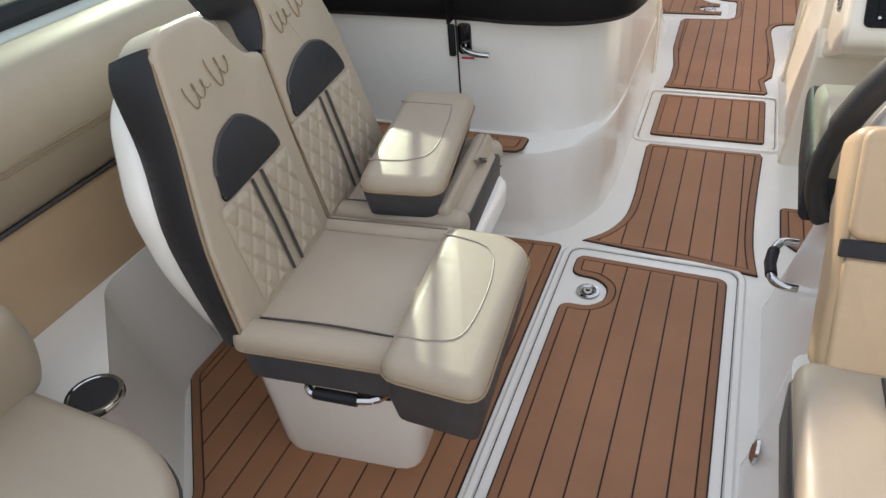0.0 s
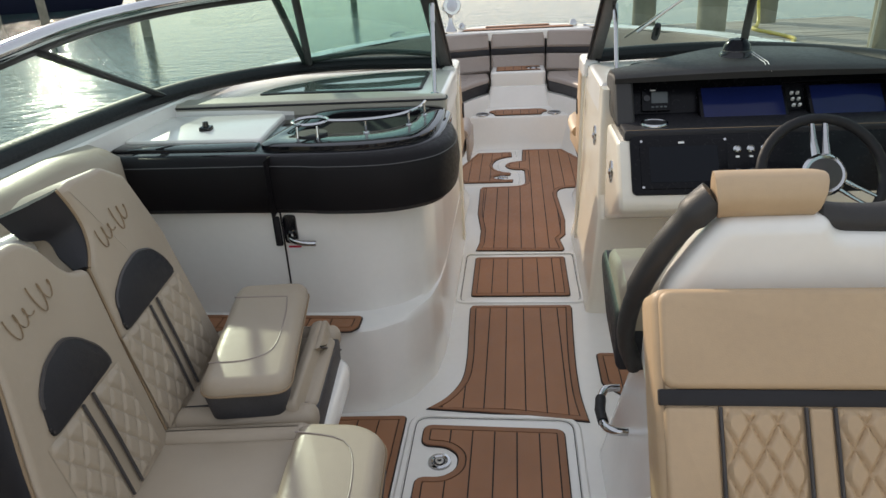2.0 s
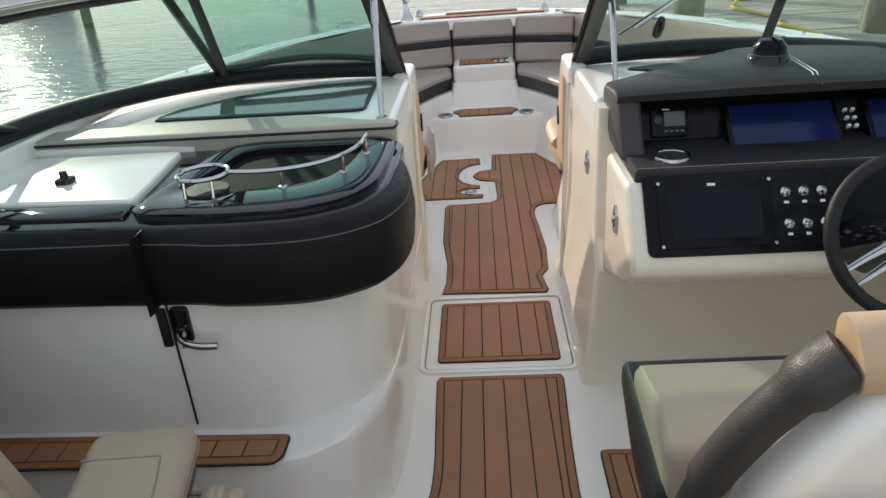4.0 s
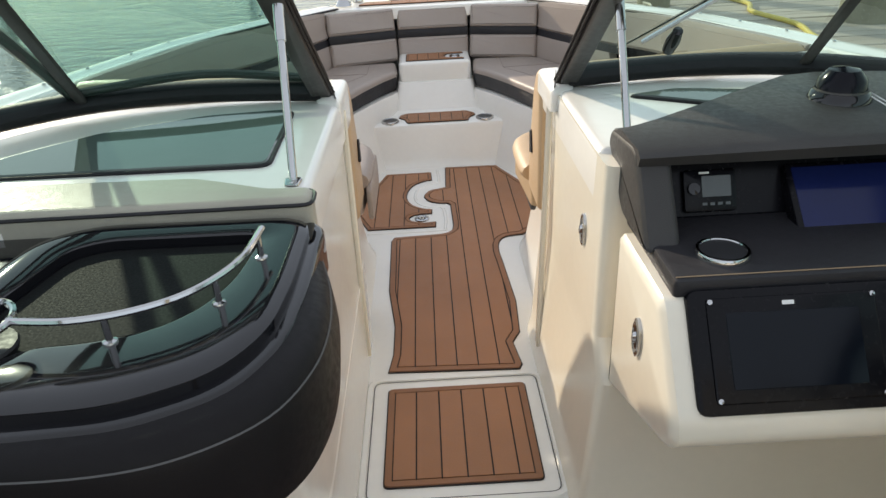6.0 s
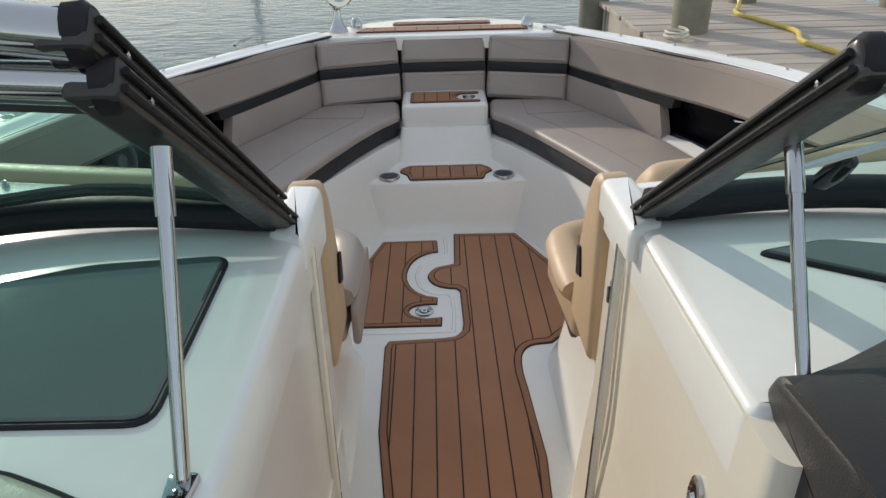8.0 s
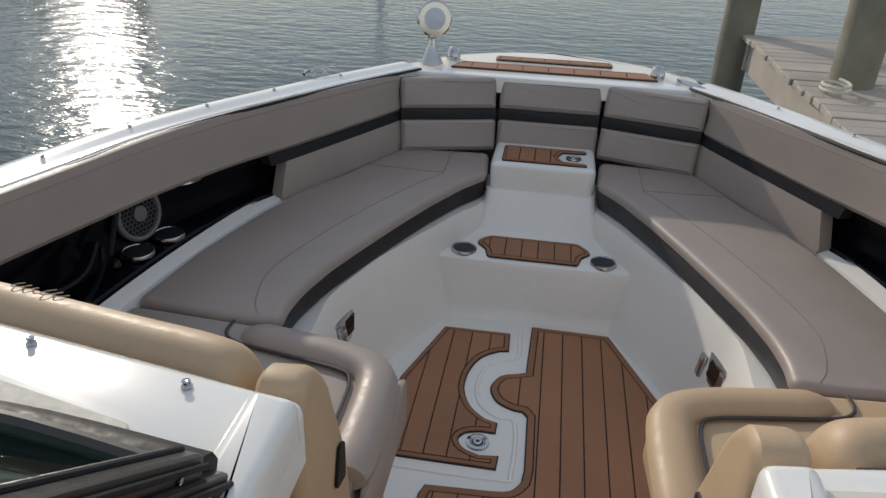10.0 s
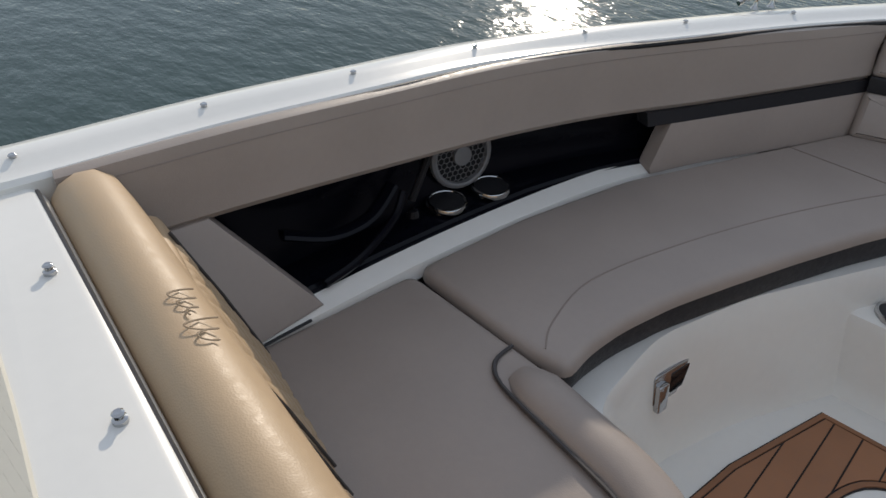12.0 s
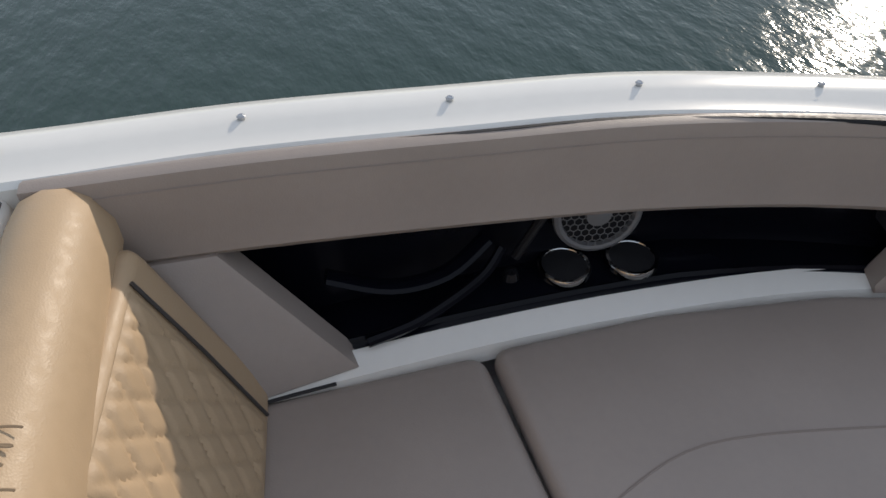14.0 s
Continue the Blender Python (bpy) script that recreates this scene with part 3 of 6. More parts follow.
# ---------------------------------------------------------------- head compartment front and counter
BOL = [(-1.38, 2.44), (-0.765, 2.425), (-0.60, 2.405), (-0.45, 2.405), (-0.35, 2.43), (-0.265, 2.49), (-0.222, 2.58), (-0.21, 2.68), (-0.222, 2.80), (-0.255, 2.93), (-0.275, 2.99)]
BOLS = spline([(*p, 0) for p in BOL], 5)
for k, nm in enumerate(("left", "right")):
    idx = [i for i, p in enumerate(BOLS) if (p.x <= -0.767) == (k == 0)]
    seg = [BOLS[i] for i in idx]
    if k == 1:
        seg = [Vector((-0.760, 2.425, 0))] + seg
    else:
        seg = seg + [Vector((-0.770, 2.425, 0))]
    rings = []
    L = len(seg)
    for i, p in enumerate(seg):
        a, b = seg[max(i - 1, 0)], seg[min(i + 1, L - 1)]
        d = (b - a).normalized()
        n = Vector((d.y, -d.x, 0)).normalized()
        e = min(1.0, 0.55 + min(i, L - 1 - i) * 0.3)
        zb = 0.675 + (0.05 * max(0.0, (p.y - 2.55) / 0.4) if p.x > -0.3 else 0)
        prof = ((-0.07, zb + 0.005), (-0.02, zb), (0.0, zb + 0.018), (0.006, zb + 0.07), (0.002, 0.82), (-0.008, 0.846), (-0.028, 0.858), (-0.07, 0.858))
        rings.append([(p.x + n.x * (o * e - 0.012 * (1 - e)), p.y + n.y * (o * e - 0.012 * (1 - e)), h) for o, h in prof])
    cb = thing("counter_bolster", "black vinyl padded bolster round the counter edge", "bolster", "counter bolsters")
    part("pad", loft(bmesh.new(), rings), BOLV, cb)
    part("stitching", tube([Vector(r[5]) * 0.4 + Vector(r[4]) * 0.6 for r in rings], 0.0018, 4), INK, cb)

ct = thing("counter_unit", "glossy black galley counter with moulded tray", "counter")
CT = [(-1.36, 2.50), (-0.80, 2.475), (-0.58, 2.465), (-0.43, 2.475), (-0.33, 2.525), (-0.285, 2.62), (-0.275, 2.75), (-0.275, 2.985), (-1.38, 2.985)]
part("top", pillow(inset(fillet(CT, 0.04), -0.028), 0.79, 0.862, 0.010, 3), BLACK, ct)
# glossy lid: the pale sky it reflects is put in as white colour
part("lid", pillow(fillet([(-1.31, 2.60), (-0.83, 2.575), (-0.86, 2.95), (-1.33, 2.95)], 0.025), 0.860, 0.879, 0.009, 3), GEL, ct, "hinged locker lid, its sky reflection put in as white")
part("lid_front", pillow(fillet([(-1.31, 2.515), (-0.82, 2.495), (-0.83, 2.572), (-1.31, 2.595)], 0.012), 0.858, 0.872, 0.006, 2), BLACK, ct)
LT = thing("lid_latch", "black push latch on the hinged locker lid", "latch")
part("base", pillow(rect(-1.09, -1.05, 2.70, 2.74, 0.008), 0.878, 0.892, 0.003, 2), BLACK, LT)
part("knob", lathe([(0.0, 0.018), (0.009, 0.016), (0.011, 0.0)], pose(-1.07, 2.72, 0.892), 12), BLACK, LT)
# raised tray rim and mesh
tr = fillet([(-0.80, 2.50), (-0.60, 2.48), (-0.45, 2.487), (-0.345, 2.535), (-0.297, 2.62), (-0.285, 2.75), (-0.285, 2.965), (-0.66, 2.975), (-0.74, 2.93)], 0.045, 5)
ti = fillet([(-0.735, 2.60), (-0.62, 2.575), (-0.60, 2.60), (-0.52, 2.605), (-0.44, 2.63), (-0.39, 2.68), (-0.36, 2.76), (-0.345, 2.915), (-0.62, 2.92), (-0.675, 2.89)], 0.03, 5)


def polar(outline, c, n=96):
    """An outline cut into n points by even angles about c."""
    out = []
    for i in range(n):
        d = Vector((math.cos(2 * math.pi * i / n), math.sin(2 * math.pi * i / n)))
        best = 0.0
        for j, q in enumerate(outline):
            p0, e = Vector(outline[j - 1]) - Vector(c), Vector(q) - Vector(outline[j - 1])
            den = d.x * e.y - d.y * e.x
            if abs(den) > 1e-9:
                t, u = (p0.x * e.y - p0.y * e.x) / den, (p0.x * d.y - p0.y * d.x) / den
                if -1e-6 <= u <= 1 + 1e-6 and t > best:
                    best = t
        out.append((c[0] + d.x * best, c[1] + d.y * best))
    return out


TC = (-0.52, 2.76)
tro, tin = polar(inset(tr, -0.016), TC), polar(ti, TC)
part("rim", loft(bmesh.new(), [[(*p, z) for p in o] for o, z in ((tro, 0.856), (tro, 0.878), (mixp(tro, tin, 0.12), 0.8835), (mixp(tro, tin, 0.3), 0.884), (mixp(tro, tin, 0.93), 0.884), (tin, 0.881), (tin, 0.860))], caps=False), BLACK, ct, "glossy black moulded tray rim")
part("mesh_mat", pillow(inset([tuple(p) for p in tin], 0.003), 0.859, 0.8645, 0.002, 1), MESHM, ct, "woven black mesh mat")
rl = thing("fiddle_rail", "curved polished steel rail with a round bottle ring", "rail")
RP = spline([(-0.328, 2.845, 0.925), (-0.34, 2.74, 0.925), (-0.385, 2.655, 0.925), (-0.45, 2.61, 0.925), (-0.53, 2.592, 0.925), (-0.615, 2.60, 0.925)], 6)
part("rail", tube(RP, 0.0055, 8), CHROME, rl)
part("ring", tube([(-0.668 + 0.056 * math.cos(a), 2.60 + 0.056 * math.sin(a), 0.925) for a in [2 * math.pi * i / 28 for i in range(28)]], 0.0055, 8, closed=True), CHROME, rl)
for p in ((-0.33, 2.82), (-0.365, 2.685), (-0.49, 2.60)):
    part("post", lathe([(0.011, 0.0), (0.010, 0.004), (0.005, 0.006), (0.005, 0.042), (0.0, 0.043)], pose(p[0], p[1], 0.882), 12), CHROME, rl)
for p in ((-0.70, 2.553), (-0.636, 2.553)):
    part("ring_leg", tube([(p[0], p[1] + 0.006, 0.922), (p[0], p[1] - 0.004, 0.866)], 0.0045, 8), CHROME, rl)
part("bottle_cup", lathe([(0.05, 0.004), (0.052, 0.0), (0.048, -0.01), (0.0, -0.012)], pose(-0.668, 2.60, 0.884)), RUBBER, rl)

# vinyl ledge behind the counter
lg = fillet([(-0.27, 2.99), (-0.272, 3.055), (-0.36, 3.06), (-0.45, 3.105), (-0.52, 3.135), (-0.9, 3.15), (-1.34, 3.11), (-1.38, 2.99)], 0.02)
lp0 = thing("ledge_pad", "embossed grey-green vinyl ledge behind the counter", "pad")
part("cover", pillow(lg, 0.84, 0.912, 0.016, 3), PADV, lp0)
part("welt", tube([(p[0], p[1], 0.9) for p in inset(lg, -0.002)], 0.004, 5, closed=True), GREY, lp0)

# door parts on the head compartment
dr = thing("door_1", "white head compartment door with dark latch", "door", kind="structure")
part("gap", pillow(rect(-0.7655, -0.7595, 0.31, 0.675, 0.001), 0, 0.003, 0.001, 1, plane_pose((0, 2.4655, 0), (1, 0, 0), (0, 0, 1)), bottom=True), CAULK, dr)
part("latch_plate", pillow(rect(-0.757, -0.715, 0.565, 0.66, 0.014), 0, 0.012, 0.004, 2, plane_pose((0, 2.466, 0), (1, 0, 0), (0, 0, 1))), BLACK, dr)
part("keeper", pillow(rect(-0.79, -0.768, 0.555, 0.655, 0.006), 0, 0.010, 0.004, 2, plane_pose((0, 2.466, 0), (1, 0, 0), (0, 0, 1))), RUBBER, dr)
part("lever", tube(spline([(-0.735, 2.452, 0.60), (-0.725, 2.425, 0.592), (-0.69, 2.415, 0.583), (-0.645, 2.418, 0.58)], 5), [0.011] * 4 + [0.009] * 12, 10), CHROME, dr)
part("warning_sticker", pillow(rect(-0.752, -0.706, 0.538, 0.556, 0.002), 0, 0.001, 0.0004, 1, plane_pose((0, 2.4635, 0), (1, 0, 0), (0, 0, 1))), PAPER, dr, "small white sticker with a red bar")
part("sticker_bar", pillow(rect(-0.750, -0.708, 0.548, 0.555, 0.001), 0, 0.0015, 0.0004, 1, plane_pose((0, 2.463, 0), (1, 0, 0), (0, 0, 1))), RED, dr)
teak_mat(fillet([(-1.30, 2.335), (-0.545, 2.335), (-0.525, 2.36), (-0.525, 2.44), (-1.30, 2.455)], 0.02), "brown foam teak mat on the ledge below the door", -1.30, z=0.304, pitch=0.075)

# ---------------------------------------------------------------- floor mats
teak_mat(fillet([(-0.325, -0.9), (0.125, -0.9), (0.122, 2.255), (-0.325, 2.27), (-0.325, 2.165), (-0.245, 2.16), (-0.205, 2.125), (-0.205, 2.065), (-0.245, 2.03), (-0.325, 2.03)], 0.034, 5), "brown foam teak mat on the long floor hatch", -0.305 + 0.0015)
teak_mat(fillet([(-0.385, -0.9), (-0.385, 2.315), (-1.2, 2.28), (-1.21, 1.45), (-0.955, 1.13), (-0.93, 0.4), (-0.9, -0.9)], 0.02), "brown foam teak mat under the companion seat", -0.405)
P3C = spline([(-0.328, 2.352), (-0.265, 2.42), (-0.222, 2.52), (-0.212, 2.65), (-0.217, 2.85), (-0.222, 3.05)], 4)
P3R = spline([(0.203, 3.05), (0.188, 2.70), (0.187, 2.45), (0.203, 2.292)], 4)
teak_mat([tuple(p) for p in P3C] + [(-0.212, 3.073), (0.195, 3.073)] + [tuple(p) for p in P3R] + [(-0.05, 2.325)], "brown foam teak mat with a flared corner by the cabinet", -0.225 + 0.02)
teak_mat(rect(-0.224, 0.206, 3.158, 3.568, 0.018), "small square brown foam teak mat on a hatch", -0.204)
FW = ([(-0.228, 3.652), (0.200, 3.635), (0.212, 3.66), (0.197, 3.785), (0.228, 3.845), (0.240, 4.05), (0.225, 4.35)] + [tuple(p) for p in spline([(0.219, 4.44), (0.226, 4.53), (0.262, 4.585), (0.34, 4.60)], 4)] +
      [(0.45, 4.72), (0.478, 5.06), (0.306, 5.466), (0.022, 5.472), (0.014, 5.19)] + [tuple(p) for p in spline([(-0.02, 5.176), (-0.07, 5.155), (-0.098, 5.088), (-0.072, 5.02), (-0.02, 4.99), (0.015, 4.985)], 3)] +
      [(0.03, 4.965), (0.034, 4.74)] + [tuple(p) for p in spline([(0.028, 4.69), (0.0, 4.655), (-0.05, 4.645)], 3)] + [(-0.235, 4.635), (-0.248, 4.60), (-0.243, 4.17), (-0.214, 3.92), (-0.214, 3.75)])
teak_mat(FW, "long brown foam teak mat along the bow walkway", -0.228 + 0.02)
HT = ([(-0.30, 5.41), (-0.40, 5.09), (-0.43, 4.9), (-0.36, 4.725), (-0.045, 4.725), (-0.042, 4.782)] + [tuple(p) for p in spline([(-0.10, 4.775), (-0.148, 4.795), (-0.168, 4.828), (-0.150, 4.858), (-0.11, 4.872)], 3)] +
      [(-0.06, 4.872), (-0.058, 4.922)] + [tuple(p) for p in spline([(-0.10, 4.935), (-0.152, 4.985), (-0.182, 5.07), (-0.175, 5.17), (-0.14, 5.25), (-0.085, 5.293)], 3)] + [(-0.052, 5.30), (-0.055, 5.412)])
teak_mat(HT, "brown foam teak mat on the bow floor hatch", -0.40, border=0.014)
teak_mat(fillet([(0.262, 2.70), (0.262, 2.50), (0.42, 2.33), (1.15, 2.33), (1.15, 2.70)], 0.02), "brown foam teak mat at the helm", 0.262)

# hatch seams
for o in (fillet([(-0.352, -0.95), (0.15, -0.95), (0.15, 2.30), (-0.352, 2.31)], 0.05, 6), rect(-0.268, 0.245, 3.118, 3.605, 0.03)):
    bm = bmesh.new()
    loft(bm, [[(*p, 0.0025) for p in q] for q in (o, inset(o, 0.0025))], caps=False)
    solo("hatch_seam", bm, CAULK, "narrow dark seam round a white floor hatch", "seam", kind="structure")
    bm = bmesh.new()
    loft(bm, [[(*p, z) for p in q] for q, z in ((inset(o, -0.002), 0.001), (inset(o, -0.004), 0.006), (inset(o, -0.018), 0.006), (inset(o, -0.024), 0.001))], caps=False)
    solo("hatch_rim", bm, GEL, "raised white rim round a floor hatch", "rim", kind="structure")
ch = [tuple(p) for p in spline([(-0.022, 5.45), (-0.018, 5.28), (-0.06, 5.25), (-0.12, 5.20), (-0.142, 5.09), (-0.12, 5.0), (-0.06, 4.95), (-0.005, 4.93), (-0.002, 4.72), (-0.04, 4.69), (-0.36, 4.69)], 4)]
solo("channel_ridge", tube([(p[0], p[1], 0.0) for p in ch], 0.008, 6, flat=0.6), GEL, "raised white drain ridge winding between the bow mats", "rim", kind="structure")


def flush_latch(x, y, z=0.0, r=0.034):
    c = thing("flush_latch", "round polished steel flush latch in a floor hatch", "latch", "flush latches")
    part("ring", lathe([(0.0, 0.004), (r * 0.6, 0.004), (r * 0.75, 0.008), (r, 0.006), (r * 1.05, 0.0)], pose(x, y, z)), CHROME, c)
    part("recess", lathe([(0.0, 0.0055), (r * 0.52, 0.0055), (r * 0.55, 0.004)], pose(x, y, z)), BLACK, c)
    part("pull", lathe([(r * 0.16, 0.006), (r * 0.2, 0.009), (r * 0.38, 0.009), (r * 0.42, 0.006)], pose(x, y, z), 14), CHROME, c)


flush_latch(-0.258, 2.096)
flush_latch(-0.110, 4.828)

# ---------------------------------------------------------------- bow: step, pedestal and seats
bm = bmesh.new()
riser = fillet([(-0.43, 5.52), (0.43, 5.52), (0.60, 6.1), (-0.60, 6.1)], 0.04)
loft(bm, [[(*p, z) for p in inset(riser, d)] for d, z in ((-0.035, -0.01), (-0.02, 0.012), (0.0, 0.05), (0.0, 0.215), (0.008, 0.237), (0.025, 0.245))])
solo("bow_step", bm, GEL, "white moulded step at the front of the bow floor", "step", kind="structure")
SMAT = fillet([(-0.172, 5.54), (0.165, 5.54), (0.178, 5.60), (0.212, 5.635), (0.205, 5.67), (0.165, 5.715), (-0.175, 5.715), (-0.215, 5.68), (-0.22, 5.64), (-0.185, 5.60)], 0.012)
teak_mat(SMAT, "small brown foam teak mat on the bow step", -0.172, z=0.245, pitch=0.062, border=0.014)


def cup_holder(m, r=0.045, label="steel drop-in cup holder in the white step"):
    c = thing("cup_holder", label, "cup holder", "cup holders")
    part("rim", lathe([(r * 0.88, 0.006), (r * 0.93, 0.010), (r * 1.04, 0.010), (r * 1.10, 0.005), (r * 1.10, -0.003)], m, 28), CHROME, c)
    part("bowl", lathe([(r * 0.9, 0.008), (r * 0.86, 0.003), (r * 0.8, 0.0012), (r * 0.3, 0.0008), (0.0, 0.0006)], m, 28), STEEL, c, "brushed steel bowl")
    return c


cup_holder(pose(-0.265, 5.585, 0.2455))
cup_holder(pose(0.258, 5.582, 0.2455))
ped = thing("bow_pedestal", "white moulded box between the bow seats", "pedestal", kind="structure")
bm = bmesh.new()
loft(bm, [[(*p, z) for p in fillet([(-w, y0), (w, y0), (w, 6.1), (-w, 6.1)], 0.03)] for w, y0, z in ((0.30, 5.66, 0.24), (0.235, 5.74, 0.26), (0.215, 5.82, 0.40))])
part("plinth", bm, GEL, ped)
part("box", pillow(rect(-0.206, 0.206, 5.835, 6.1, 0.03), 0.398, 0.508, 0.018, 3), GEL, ped)
teak_mat(fillet([(-0.165, 5.865), (0.17, 5.865), (0.17, 5.89), (0.075, 5.90), (0.055, 5.95), (0.075, 6.0), (0.17, 6.01), (0.17, 6.04), (-0.165, 6.04)], 0.008), "brown foam teak mat on the bow pedestal", -0.16, z=0.508, pitch=0.062, border=0.012)
flush_latch(0.118, 5.952, 0.508, 0.03)


def bow_seat(side):
    g = "bow seat cushions"
    s = side
    # moulded white base under the cushions
    base = fillet(mx(s, [(0.205, 5.80), (0.30, 5.66), (0.515, 5.25), (0.60, 4.99), (0.585, 4.74), (0.44, 4.60), (0.38, 4.50), (0.38, 3.95), (1.20, 4.07), (1.16, 4.75), (1.02, 5.35), (0.75, 5.95), (0.60, 6.12), (0.205, 6.12)]), 0.06)
    bm = bmesh.new()
    loft(bm, [[(*p, z) for p in inset(base, d)] for d, z in ((-0.08, -0.01), (-0.07, 0.01), (-0.05, 0.05), (-0.01, 0.27), (0.0, 0.33), (0.01, 0.352))])
    solo("bow_seat_base", bm, GEL, "white moulded base under the bow seat", "seat base", kind="structure")
    # long side cushion
    lc = thing("bow_seat_cushion", "taupe vinyl bow lounge cushion with a woven grey front band", "cushion", g)
    A = mx(s, [(0.215, 5.835), (0.30, 5.71), (0.39, 5.53), (0.475, 5.33), (0.545, 5.15), (0.60, 5.00), (0.635, 4.86), (0.645, 4.76), (0.635, 4.675), (0.76, 4.668), (1.05, 4.695), (1.01, 5.0), (0.925, 5.33), (0.72, 5.775), (0.60, 6.03), (0.23, 6.06)])
    Ac = fillet(A, 0.035, 4)
    part("top", pillow(Ac, 0.435, 0.468, 0.022, 4), TAUPE, lc)
    band = fillet(mx(s, [(0.222, 5.838), (0.307, 5.713), (0.397, 5.533), (0.482, 5.333), (0.552, 5.153), (0.607, 5.003), (0.642, 4.86), (0.652, 4.76), (0.645, 4.685), (0.76, 4.69), (1.03, 4.71), (1.0, 5.0), (0.91, 5.33), (0.71, 5.77), (0.59, 6.02), (0.24, 6.05)]), 0.035, 4)
    bm = bmesh.new()
    loft(bm, [[(*p, z) for p in inset(band, d)] for d, z in ((0.02, 0.352), (0.006, 0.358), (-0.004, 0.40), (0.0, 0.440))])
    part("front_band", bm, PERF if s > 0 else GREY, lc, "dark grey front band")
    part("piping", tube([(p[0], p[1], 0.441) for p in mx(s, [(0.218, 5.84), (0.303, 5.713), (0.393, 5.533), (0.478, 5.333), (0.548, 5.153), (0.604, 5.003), (0.639, 4.86), (0.649, 4.76), (0.643, 4.70)])], 0.003, 5), PIPING, lc)
    seam = spline(mx(s, [(0.70, 4.69, 0.468), (0.735, 4.76, 0.4685), (0.755, 4.92, 0.4685), (0.69, 5.15, 0.4685), (0.59, 5.40, 0.4685), (0.48, 5.62, 0.4685), (0.385, 5.78, 0.4685)]), 5)
    part("seam", tube(seam, 0.0022, 5, flat=0.5), SEAM, lc)
    part("seam", tube([(s * 0.385, 5.785, 0.469), (s * 0.385, 6.05, 0.469)], 0.0022, 5, flat=0.5), SEAM, lc)
    part("seam", tube([(s * 0.385, 5.785, 0.469), (s * 0.70, 5.80, 0.469)], 0.0022, 5, flat=0.5), SEAM, lc)
    # aft cushion with raised roll
    ac = thing("bow_seat_cushion", "vinyl bow seat cushion with a padded front roll, sun and shade in its colour", "cushion", g)
    B = fillet(mx(s, [(0.29, 4.52), (0.345, 4.60), (0.45, 4.628), (0.64, 4.658), (1.052, 4.682), (1.10, 4.30), (1.10, 4.15), (0.31, 4.15)]), 0.035, 4)
    # one vinyl on top and roll: colour holds port shade (taupe), starboard sun (tan)
    part("top", pillow(B, 0.34, 0.462, 0.025, 4), TAUPE if s < 0 else TAN, ac)
    rp = spline(mx(s, [(0.70, 4.612, 0.452), (0.55, 4.585, 0.455), (0.42, 4.56, 0.455), (0.345, 4.515, 0.455), (0.325, 4.42, 0.455), (0.325, 4.20, 0.455)]), 5)
    part("roll", tube(rp, [0.03, 0.042] + [0.052] * (len(rp) - 4) + [0.052, 0.045], 12, flat=0.75), TAUPE if s < 0 else TAN, ac)
    pp = spline(mx(s, [(0.752, 4.655, 0.464), (0.748, 4.60, 0.466), (0.70, 4.562, 0.468), (0.56, 4.533, 0.47), (0.43, 4.507, 0.47), (0.395, 4.48, 0.47), (0.385, 4.40, 0.47), (0.385, 4.2, 0.47)]), 4)
    part("piping", tube(pp, 0.0045, 6), PIPING, ac)
    part("end_panel", pillow(rect(4.18, 4.56, 0.30, 0.44, 0.04), 0.0, 0.02, 0.008, 2, plane_pose((s * 0.292, 0, 0), (0, 1, 0), (0, 0, 1)) if s < 0 else plane_pose((s * 0.312, 0, 0), (0, 1, 0), (0, 0, 1)), bottom=True), PERF if s > 0 else TAUPE, ac)
    # backrest against the console
    bk = thing("bow_back_cushion", "tan vinyl bow backrest with quilted lower panel", "backrest", "bow backrests")
    rings = []
    ends = spline([(1.215, 0.5), (1.20, 0.85), (1.14, 1.0), (0.9, 1.0), (0.6, 1.0), (0.46, 1.0), (0.415, 0.85), (0.395, 0.5)], 4)
    for q in ends:
        x, f = q.x, q.y
        y0 = 4.064 - 0.167 * (1.2 - x)
        prof = ((0.026, 0.78), (0.026, 0.838), (0.032, 0.861), (0.048, 0.88), (0.074, 0.889), (0.101, 0.884), (0.126, 0.862), (0.142, 0.82), (0.142, 0.78), (0.12, 0.76))
        rings.append([(s * x, y0 + 0.07 + (o - 0.07) * (0.7 + 0.3 * f), 0.78 + (h - 0.78) * f) for o, h in prof])
    part("top_roll", loft(bmesh.new(), rings), TAN, bk)
    part("piping", tube([(s * x, 4.084 - 0.167 * (1.2 - x), 0.868) for x in (0.42, 0.7, 1.0, 1.20)], 0.0035, 6), PIPING, bk)
    lo = plane_pose((-0.415, 4.158, 0.455) if s < 0 else (1.115, 4.333, 0.455), (-0.70, -0.175 * s, 0), (0, -0.130, 0.36))
    part("back_panel", pillow(rect(0, 0.73, 0, 0.37, 0.03), -0.07, 0.0, 0.02, 3, lo), TAN, bk)
    part("quilting", quilt(bmesh.new(), 0.27, 0.33, lo @ pose(0.03, 0.02, 0.0005), 0.05, 0.085, 0.006), TAN, bk, "diamond-stitched tan vinyl")
    part("quilting", quilt(bmesh.new(), 0.265, 0.33, lo @ pose(0.385, 0.02, 0.0005), 0.05, 0.085, 0.006), TAN, bk, "diamond-stitched tan vinyl")
    for xx in (0.018, 0.312, 0.372, 0.66):
        part("piping", tube([lo @ Vector((xx, 0.02, 0.003)), lo @ Vector((xx, 0.2, 0.006)), lo @ Vector((xx, 0.355, 0.003))], 0.003, 6), PIPING, bk)
